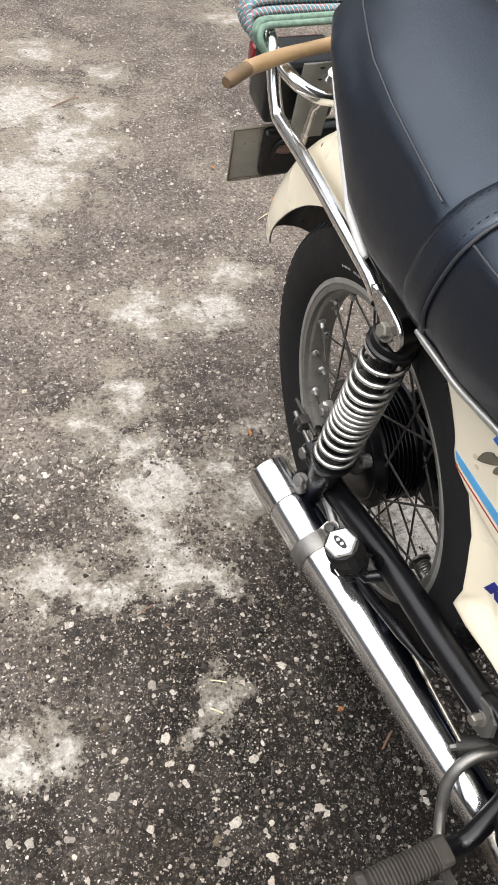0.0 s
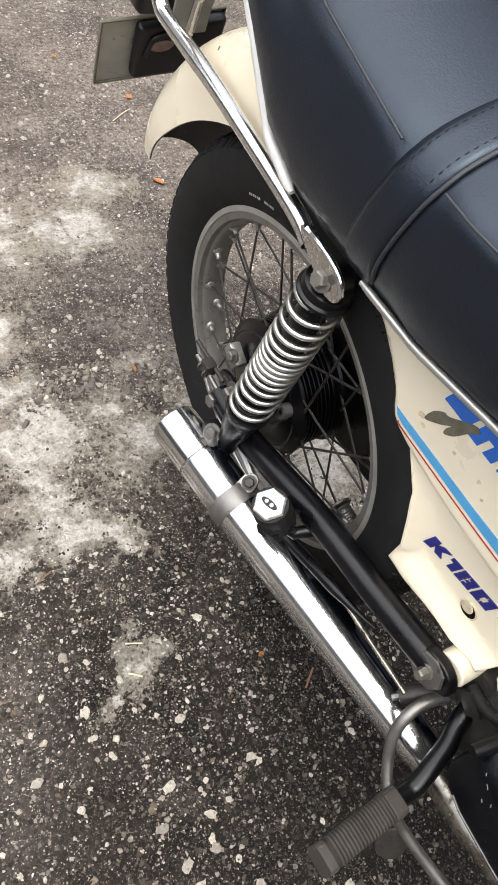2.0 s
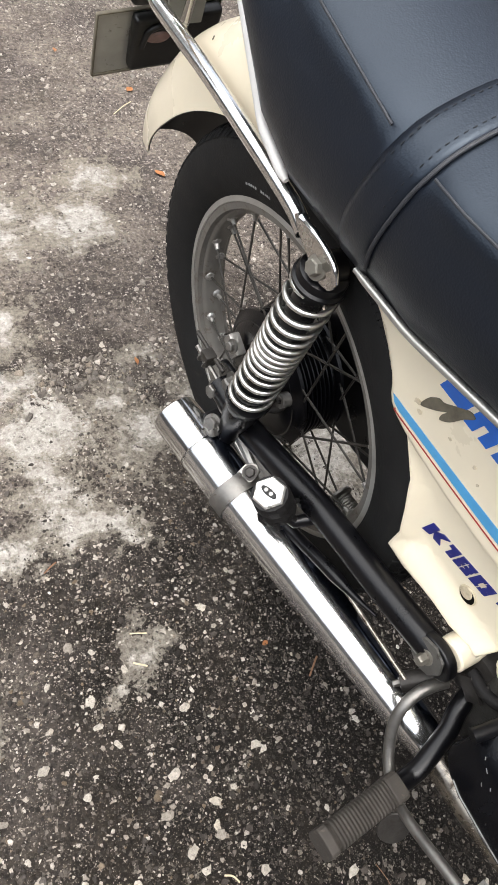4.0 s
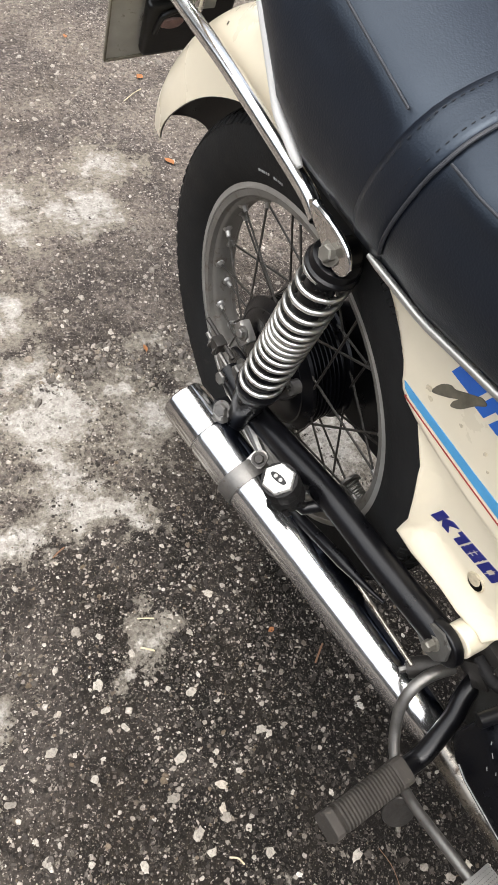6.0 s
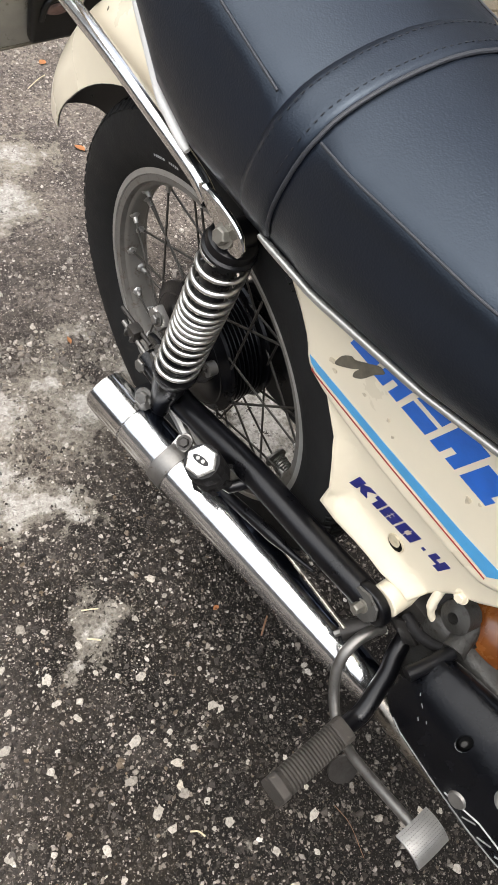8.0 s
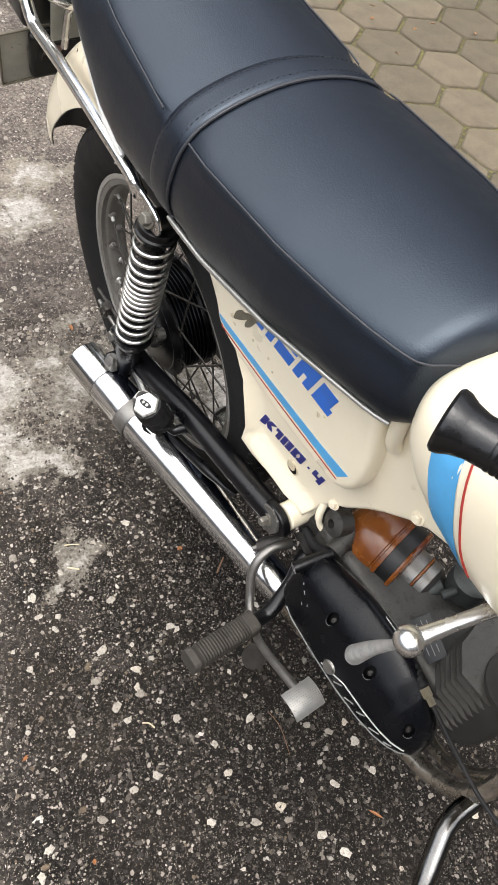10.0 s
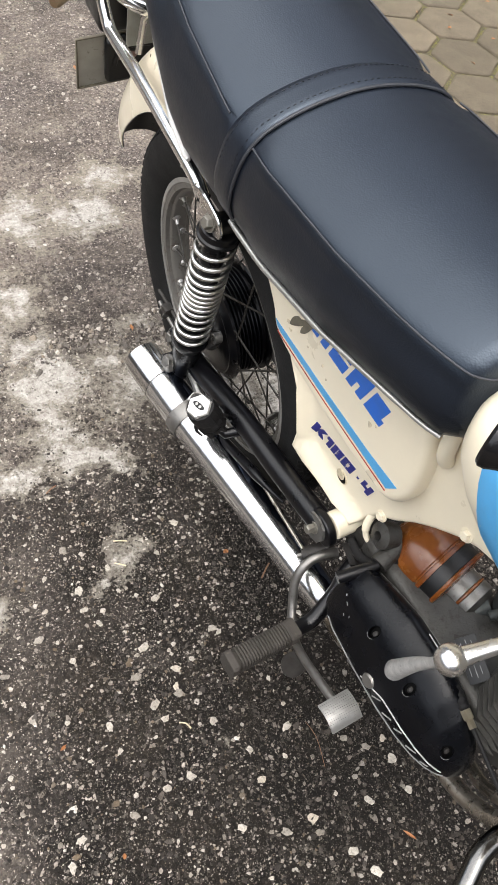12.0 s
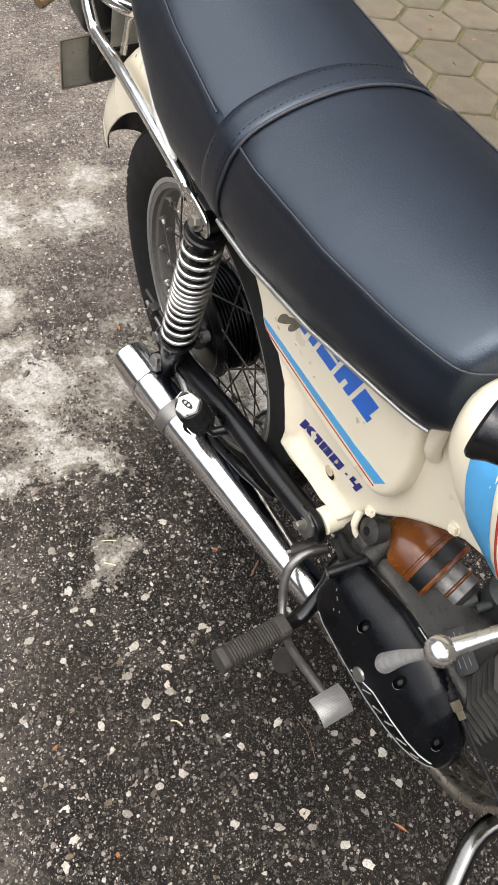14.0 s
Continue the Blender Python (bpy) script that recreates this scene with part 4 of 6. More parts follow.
def dual_seat():
    seat = group_of("seat", moped)
    ys = sorted({t[0] for t in SEAT} | {t[0] for t in SEAM} | set(np.linspace(-0.47, 0.2, 30).round(4).tolist()) | {-0.1800, -0.1750, -0.1700, -0.1600, -0.1390, -0.1290, -0.1240, -0.1190})
    part("cushion", loft([seat_section(y) for y in ys]), LEATHER, seat, "smooth black leatherette cushion", 85)
    # strap across; it runs rearwards on the way down the flanks
    def strap_ring(y, grow):
        w, zs, zb = interp(SEAT, y)
        return [(p[0], p[1] + 0.024 * max(0.0, (zs - p[2]) / (zs - zb)), p[2]) for p in seat_section(y, grow)]
    ys = np.linspace(-0.1695, -0.1295, 7).tolist()
    part("strap", loft([strap_ring(y, 0.0010 if i in (0, 6) else 0.0032) for i, y in enumerate(ys)]), LEATHER, seat, "black stitched passenger strap", 85)
    part("strap_bead", tube(smooth_path(strap_ring(-0.1700, 0.0016)[1:-1], 2), 0.0018, 8), PIPING, seat)
    for y in (-0.1368, -0.1605):
        line = smooth_path([Vector(p) for p in strap_ring(y, 0.0034)[5:-9]], 6)
        rows = None
        gone = 0.0
        for a, b in zip(line, line[1:]):
            gone += (b - a).length
            if gone > 0.0062:
                gone = 0.0
                d = (b - a).normalized() * 0.0017
                rows = tube([a - d, a, a + d], [0.0003, 0.0005, 0.0003], 5, bm=rows)
        part("stitching", rows, THREAD, seat, "black stitching thread")
    # piping along the seams: round the nose, and behind the strap
    def seam(y, s):
        w, zs = interp(SEAM, y)[0], interp(SEAT, y)[1]
        pull = min(1.0, max(0.0, (0.044 - abs(y + 0.1495)) / 0.024))
        return (SEAT_X + s * (w + 0.0008 - 0.0012 * pull), y, zs + 0.0011 - 0.0014 * pull)
    nose = np.concatenate([np.linspace(-0.177, -0.47, 34), np.linspace(-0.476, -0.508, 10)])
    part("piping", tube([seam(y, -1) for y in nose] + [seam(y, 1) for y in nose[::-1]], 0.0011, 8), PIPING, seat)
    for s in (-1, 1):
        part("piping", tube([seam(y, s) for y in np.linspace(-0.122, 0.225, 40)], 0.0011, 8), PIPING, seat)
    # bright trim along the lower edge
    for s in (-1, 1):
        pts = [(SEAT_X + s * (interp(SEAT, y)[0] * 0.90 + 0.004), y, interp(SEAT, y)[2] - 0.001) for y in np.linspace(-0.484, -0.135, 26)]
        part("lower_trim", tube(pts, [0.0024] * 4 + [0.0030] * 8 + [0.0036] * 13 + [0.0026], 10), TRIM, seat, "bright metal edge trim")
        pts = [(SEAT_X + s * (interp(SEAT, y)[0] * 0.90 + 0.005), y, interp(SEAT, y)[2] - 0.001) for y in np.linspace(-0.022, 0.15, 22)]
        part("rear_trim", tube(pts, [0.0028] + [0.0052] * 20 + [0.003], 10), WHITE_TRIM, seat, "white-grey rear edge trim")
    # base pan
    rings = []
    for y in np.linspace(-0.47, 0.17, 20):
        w, zs, zb = interp(SEAT, y)
        rings.append([(SEAT_X - w * 0.84, y, zb + 0.004), (SEAT_X - w * 0.84, y, zb - 0.012), (SEAT_X + w * 0.84, y, zb - 0.012), (SEAT_X + w * 0.84, y, zb + 0.004)])
    part("base_pan", loft(rings), PLASTIC, seat)
    return seat


seat = dual_seat()


# rear shock absorber
def shock(side):
    sh = group_of("shock_absorber", moped)
    a, b = Vector((side * 0.073, -0.091, 0.600)), Vector((side * 0.098, -0.043, 0.288))
    m = axis_matrix(a, b)
    L = (b - a).length
    part("damper", lathe([(0, 0.01), (0.0158, 0.01), (0.0158, 0.19), (0.021, 0.20), (0.021, L - 0.05), (0.017, L - 0.03), (0.0145, L - 0.012), (0.0145, L + 0.006), (0, L + 0.008)], m, 28), BLACK_PAINT, sh, "black damper tube")
    part("top_cap", lathe([(0, 0.0), (0.019, 0.0), (0.024, 0.003), (0.0250, 0.006), (0.0250, 0.011), (0.0275, 0.013), (0.0275, 0.016), (0.020, 0.020), (0.0, 0.020)], m, 32), BLACK_PAINT, sh, "black spring cap")
    part("top_eye", tube([a + Vector((-0.014 * -side * -1, 0, 0)), a + Vector((side * 0.012, 0, 0))], 0.0155, 20), BLACK_PAINT, sh)
    part("lower_seat", lathe([(0.018, 0.226), (0.0275, 0.228), (0.0275, 0.233), (0.024, 0.24), (0.0200, 0.25)], m, 28), BLACK_PAINT, sh)
    pts = []
    s0, s1, turns = 0.018, 0.225, 14.4
    N = 420
    for i in range(N + 1):
        t = i / N
        # coils sit closer together in the middle
        u = t + 0.062 * math.sin(2 * math.pi * t)
        ang = 2 * math.pi * turns * t
        pts.append(m @ Vector((0.0240 * math.cos(ang), 0.0240 * math.sin(ang), s0 + (s1 - s0) * u)))
    part("spring", tube(pts, 0.0031, 10), SPRING, sh, "chromed coil spring, slightly rusty")
    hex_bolt("top_bolt", a + Vector((side * 0.0175, -0.007, 0.014)), (side, -0.1, 0.35), 0.0080, 0.010, BOLT, sh, "dull hexagon bolt")
    hex_bolt("lower_bolt", b + Vector((side * 0.012, 0.008, 0.004)), (side, -0.1, 0.15), 0.0095, 0.012, STEEL, sh, "dull hexagon bolt")
    return sh


shock_right = shock(-1)
shock_left = shock(1)


# swinging arm
def swinging_arm():
    arm = group_of("swinging_arm", moped)
    for s in (-1, 1):
        pts = smooth_path([(s * 0.078, 0.02, 0.300), (s * 0.078, -0.05, 0.303), (s * 0.076, -0.11, 0.318), (s * 0.070, -0.20, 0.337), (s * 0.063, -0.30, 0.346), (s * 0.058, -0.36, 0.352), (s * 0.055, -0.385, 0.353), (s * 0.053, -0.398, 0.353)])
        part("arm_tube", tube(pts, [0.0168] * (len(pts) - 4) + [0.0160, 0.0138, 0.0098, 0.003], 16), BLACK_PAINT, arm, "black painted tube with scratches")
        part("axle_plate", prism(rounded([(-0.035, 0.295), (0.03, 0.295), (0.04, 0.313), (0.03, 0.33), (-0.03, 0.33)]), s * 0.064, s * 0.070, 0.001), BLACK_PAINT, arm)
        if s < 0:
            part("arm_strap", tube(smooth_path([(-0.090, -0.150, 0.264), (-0.088, -0.190, 0.277), (-0.083, -0.245, 0.295), (-0.078, -0.300, 0.311), (-0.074, -0.330, 0.322)]), [0.0075] * 20 + [0.0068, 0.0060, 0.0052, 0.0046, 0.0042, 0.0038, 0.0034, 0.0030, 0.0028, 0.0026, 0.0024, 0.0022, 0.002], 12), BLACK_PAINT, arm, "slim black strap below the arm")
            part("brake_rod", tube([(-0.080, -0.285, 0.303), (-0.080, -0.398, 0.314)], 0.0026, 10), BROWN_STEEL, arm, "thin rusty rod")
        hex_bolt("axle_nut", (s * 0.071, 0, AXLE.z), (s, 0, 0), 0.011, 0.014, STEEL, arm)
    return arm


arm = swinging_arm()


# centre stand that carries the machine, folded down under the engine
def centre_stand():
    stand = group_of("centre_stand", moped)
    for s in (-1, 1):
        foot_z = -(0.085 + s * 0.038) * math.sin(radians(3)) + 0.011
        part("leg", tube(smooth_path([(0.085 + s * 0.020, -0.47, 0.26), (0.085 + s * 0.028, -0.485, 0.14), (0.085 + s * 0.038, -0.50, foot_z - 0.002)], 6), 0.009, 12), BLACK_PAINT, stand)
        part("foot", tube([(0.085 + s * 0.038, -0.475, foot_z), (0.085 + s * 0.038, -0.525, foot_z)], 0.010, 12), BLACK_PAINT, stand)
    part("cross_bar", tube([(0.057, -0.485, 0.14), (0.113, -0.485, 0.14)], 0.008, 12), BLACK_PAINT, stand)
    return stand


stand = centre_stand()


# exhaust
MUF_A, MUF_B = Vector((-0.1382, 0.026, 0.264)), Vector((-0.0494, -0.485, 0.2245))


def exhaust():
    ex = group_of("exhaust", moped)
    m = axis_matrix(MUF_A, MUF_B)
    L = (MUF_B - MUF_A).length
    part("end_cap", lathe([(0, 0.020), (0.017, 0.018), (0.023, 0.004), (0.0280, 0.0), (0.0305, 0.0025), (0.0314, 0.012), (0.0322, 0.058), (0.0322, 0.0635), (0.0304, 0.0650), (0.029, 0.0652)], m, 48), CHROME, ex, "chrome muffler end cap")
    part("muffler_body", lathe([(0.029, 0.0645), (0.0302, 0.065), (0.0304, 0.0668), (0.0322, 0.0672), (0.0328, 0.0690), (0.0320, 0.15), (0.0300, 0.25), (0.0275, L - 0.13), (0.0262, L - 0.07), (0.0245, L - 0.04), (0.0215, L - 0.012), (0.020, L), (0.0, L)], m, 48), MUFFLER, ex, "long polished chrome muffler with grime streaks and a painted dark reflection")
    part("clamp_band", lathe([(0.0322, 0.126), (0.0338, 0.126), (0.0342, 0.130), (0.0342, 0.146), (0.0338, 0.150), (0.0322, 0.150)], m, 48, closed=True), STEEL, ex, "grey metal clamp band")
    pipe = smooth_path([MUF_B + Vector((-0.004, 0.022, 0.002)), (-0.049, -0.53, 0.220), (-0.046, -0.59, 0.222), (-0.049, -0.66, 0.242), (-0.050, -0.705, 0.272), (-0.050, -0.742, 0.298), (-0.047, -0.768, 0.332), (-0.036, -0.778, 0.368), (-0.012, -0.776, 0.405)])
    radii = [float(np.interp(k, [0, 8, 16, 24, 30], [0.0215, 0.0190, 0.0155, 0.0115, 0.0108])) for k in range(len(pipe))]
    part("header_pipe", tube(pipe, radii, 24), BROWN_STEEL, ex, "grey heat-stained header pipe")
    return ex


ex = exhaust()


# chain case on the far side
chain = part("chain_case", prism(rounded([(0.045, 0.33), (-0.005, 0.405), (-0.12, 0.42), (-0.27, 0.41), (-0.31, 0.36), (-0.28, 0.29), (-0.18, 0.262), (-0.06, 0.252), (0.03, 0.27)]), 0.058, 0.085, 0.006), BLACK_PAINT, moped, "black chain case")
inner = part("inner_mudguard", loft([[(x, (0.303 - 0.006 * abs(x) / 0.04) * math.cos(radians(a)), GUARD.z + (0.303 - 0.006 * abs(x) / 0.04) * math.sin(radians(a))) for x in (-0.026, -0.013, 0, 0.013, 0.026)] for a in range(100, 190, 6)], False, False), PLASTIC, moped, "black inner mudguard")


# grab rail and carrier of chromed tube
def carrier():
    rail = group_of("grab_rail", moped)
    pts = smooth_path([(-0.082, -0.060, 0.618), (-0.080, -0.03, 0.626), (-0.077, 0.05, 0.632), (-0.073, 0.15, 0.637), (-0.070, 0.262, 0.639), (-0.0695, 0.283, 0.643), (-0.070, 0.295, 0.658),
                       (-0.070, 0.306, 0.678), (-0.070, 0.317, 0.702), (-0.070, 0.331, 0.715), (-0.069, 0.356, 0.720), (-0.067, 0.43, 0.721), (-0.066, 0.56, 0.721)], 6)
    part("side_tube", tube(pts, 0.0088, 18), RAIL_CHROME, rail, "bent chrome side tube")
    # the end beaten flat round the upper bolt
    tab = rounded([(-0.050, 0.633), (-0.064, 0.637), (-0.082, 0.638), (-0.104, 0.637), (-0.118, 0.631), (-0.124, 0.618), (-0.120, 0.606), (-0.106, 0.601), (-0.092, 0.605), (-0.076, 0.614), (-0.060, 0.622)], 4)
    part("flattened_end", prism(tab, -0.0905, -0.0870, 0.0012, 2), DULL_CHROME, rail, "flattened tube end with worn chrome", 30)
    part("tab_lip", tube(smooth_path([(-0.088, -0.060, 0.634), (-0.090, -0.082, 0.637), (-0.091, -0.104, 0.636), (-0.0905, -0.118, 0.630), (-0.090, -0.1235, 0.618)], 6), [0.006] + [0.0042] * 6 + [0.0030] * 18, 10), CHROME, rail)
    part("cross_tube", tube(smooth_path([(-0.069, 0.326, 0.708), (-0.060, 0.306, 0.691), (-0.044, 0.286, 0.676), (-0.018, 0.271, 0.665), (0.02, 0.266, 0.662), (0.05, 0.266, 0.662)]), 0.0092, 16), RAIL_CHROME, rail, "curved chrome cross tube")
    part("rear_tube", tube(smooth_path([(-0.066, 0.555, 0.721), (-0.055, 0.585, 0.721), (0.0, 0.592, 0.721), (0.06, 0.592, 0.721)]), 0.0088, 14), RAIL_CHROME, rail)
    part("stay", tube([(0.004, 0.300, 0.652), (-0.002, 0.326, 0.625), (-0.010, 0.332, 0.572)], 0.0055, 12), DULL_CHROME, rail, "slim chrome stay")
    part("wing_bolt", lathe([(0, 0), (0.013, 0), (0.015, 0.004), (0.010, 0.010), (0, 0.012)], axis_matrix((0.0, 0.275, 0.685), (-0.02, 0.255, 0.75)), 24), CHROME, rail)
    return rail


rail = carrier()


# tail: bracket, lamp and number plate seen from its back
def tail_unit():
    tail = group_of("tail_unit", moped)
    part("bracket", box((0.050, 0.004, 0.115), Matrix.Translation((0.005, 0.345, 0.625)) @ Matrix.Rotation(radians(14), 4, "X"), 0.0015), GREY_BRACKET, tail, "grey metal bracket with bolt holes")
    for z in (0.677, 0.661):
        part("bolt_hole", lathe([(0, 0.0), (0.0045, 0.0), (0.0045, -0.003)], axis_matrix((0.006, 0.3335 + (0.667 - z) * 0.25, z), (0.006, 0.3, z + 0.008)), 14), PLASTIC, tail)
    lamp = part("tail_lamp", box((0.105, 0.075, 0.085), Matrix.Translation((0.0, 0.408, 0.628)) @ Matrix.Rotation(radians(10), 4, "X"), 0.012, 3), PLASTIC, tail, "black tail lamp housing")
    part("red_lens", box((0.110, 0.026, 0.046), Matrix.Translation((0.0, 0.440, 0.646)) @ Matrix.Rotation(radians(10), 4, "X"), 0.008, 3), TAIL_RED, lamp, "dark red tail lamp lens")
    part("number_lamp_window", box((0.060, 0.030, 0.006), Matrix.Translation((-0.005, 0.405, 0.583)) @ Matrix.Rotation(radians(10), 4, "X"), 0.002), GREY_BRACKET, lamp)
    tilt = Matrix.Translation((0.0105, 0.444, 0.508)) @ Matrix.Rotation(radians(19), 4, "X") @ Matrix.Rotation(radians(-2.5), 4, "Y")
    plate = part("number_plate", box((0.172, 0.0022, 0.106), tilt, 0.0008, 1), PLATE_BACK, tail, "dusty bare back of the number plate")
    for size, off in (((0.172, 0.005, 0.003), (0, -0.002, 0.0525)), ((0.172, 0.005, 0.003), (0, -0.002, -0.0525)), ((0.003, 0.005, 0.106), (-0.0855, -0.002, 0)), ((0.003, 0.005, 0.106), (0.0855, -0.002, 0))):
        part("rim", box(size, tilt @ Matrix.Translation(off), 0.0008, 1), SCUFF, plate, "brown rusty plate edge")
    holder = part("plate_holder", box((0.124, 0.018, 0.088), tilt @ Matrix.Translation((0.0215, -0.011, 0.0075)), 0.0075, 3), PLASTIC, tail, "glossy black plate holder")
    part("holder_arch", tube(smooth_path([tilt @ Vector(q) for q in ((-0.028, -0.0195, 0.006), (-0.021, -0.0215, 0.034), (0.002, -0.022, 0.043), (0.03, -0.022, 0.040))]), 0.004, 10), PLASTIC, holder)
    part("reflector", lathe([(0, 0.004), (0.012, 0.003), (0.016, 0.0)], tilt @ Matrix.Translation((-0.006, -0.0195, 0.020)) @ Matrix.Rotation(radians(90), 4, "X") @ Matrix.Diagonal((1.15, 0.6, 1, 1)), 24), surface("dusty_pink_reflector", (0.17, 0.10, 0.085), 0.35, vary=0.25, scale=80), holder, "dusty pinkish reflector")
    return tail


tail = tail_unit()


# pillion footrest folded up beside the muffler
def pillion_footrest():
    fr = group_of("pillion_footrest", moped)
    top = Vector((-0.131, -0.175, 0.376))
    d = Vector((-0.40, 0.02, 0.91)).normalized()
    m = axis_matrix(top - d * 0.060, top) @ Matrix.Rotation(radians(20), 4, "Z")
    part("rubber_sleeve", lathe([(0, 0.0), (0.0190, 0.0), (0.0214, 0.004), (0.0198, 0.012), (0.0220, 0.018), (0.0202, 0.028), (0.0222, 0.036), (0.0214, 0.050), (0.0204, 0.0555), (0, 0.0565)], m, 14), RUBBER, fr, "cracked black rubber sleeve", 20)
    flaps = None
    for k in range(7):
        ang = 0.9 * k
        flaps = tube([m @ Vector((0.0205 * math.cos(ang), 0.0205 * math.sin(ang), 0.012 + 0.005 * (k % 3))), m @ Vector((0.0245 * math.cos(ang + 0.1), 0.0245 * math.sin(ang + 0.1), 0.006 + 0.004 * (k % 3))), m @ Vector((0.0235 * math.cos(ang + 0.3), 0.0235 * math.sin(ang + 0.3), 0.002))], [0.0040, 0.0026, 0.0010], 6, bm=flaps)
    part("torn_rubber", flaps, RUBBER, fr, "torn flaps of rubber")
    part("end_cap", lathe([(0, 0.056), (0.0186, 0.056), (0.0192, 0.0572), (0.0186, 0.0588), (0.0170, 0.0604), (0.0, 0.0612)], m, 6), CAP, fr, "hexagonal bright metal end cap", 20)
    part("slot", lathe([(0, 0.0028), (0.0054, 0.0026), (0.0062, 0.0), (0.0058, -0.002)], m @ Matrix.Translation((0, 0, 0.0602)) @ Matrix.Rotation(radians(89), 4, "Z") @ Matrix.Diagonal((0.72, 1.85, 0.5, 1)), 24), PLASTIC, fr, "dark slot in the end cap")
    for k in (-1, 1):
        part("bolt_end", lathe([(0, 0.0022), (0.0022, 0.0018), (0.0026, 0)], m @ Matrix.Rotation(radians(89), 4, "Z") @ Matrix.Translation((0, k * 0.0036, 0.0605)), 14), ALLOY, fr)
    part("hinge_bar", tube([top - d * 0.055, (-0.095, -0.195, 0.315), (-0.07, -0.205, 0.325)], 0.008, 12), BLACK_PAINT, fr)
    return fr


pillion = pillion_footrest()


# ear and bolt of the muffler clamp, flat stay to the axle
def muffler_fixings():
    c = Vector((-0.0995, -0.1065, 0.2885))
    part("clamp_ear", lathe([(0, 0), (0.0112, 0), (0.0118, 0.0015), (0.0110, 0.004), (0.0, 0.004)], axis_matrix(c, c + Vector((-0.42, -0.25, 0.86))) @ Matrix.Diagonal((0.85, 1.1, 1, 1)), 24), STEEL, ex, "rounded clamp ear")
    hex_bolt("clamp_bolt", c + Vector((-0.42, -0.25, 0.86)) * 0.005, (-0.42, -0.25, 0.86), 0.0066, 0.0065, DARK_STEEL, ex)
    part("clamp_tongue", box((0.020, 0.004, 0.030), axis_matrix((-0.1085, -0.1065, 0.2830), (-0.0995, -0.1045, 0.2900)) @ Matrix.Rotation(radians(20), 4, "Z"), 0.0015), ALLOY, ex)
    part("flat_stay", tube(smooth_path([(-0.088, -0.040, 0.290), (-0.088, -0.070, 0.287), (-0.093, -0.108, 0.286)]), 0.0065, 8), ALLOY, ex, "pale flat exhaust stay")
    hex_bolt("muffler_bolt", (-0.1135, -0.030, 0.2985), (-0.75, -0.2, 0.6), 0.0088, 0.010, STEEL, ex, "dull hexagon bolt")
    part("muffler_lug", box((0.022, 0.034, 0.026), Matrix.Translation((-0.106, -0.026, 0.284)), 0.004), BLACK_PAINT, ex)


muffler_fixings()


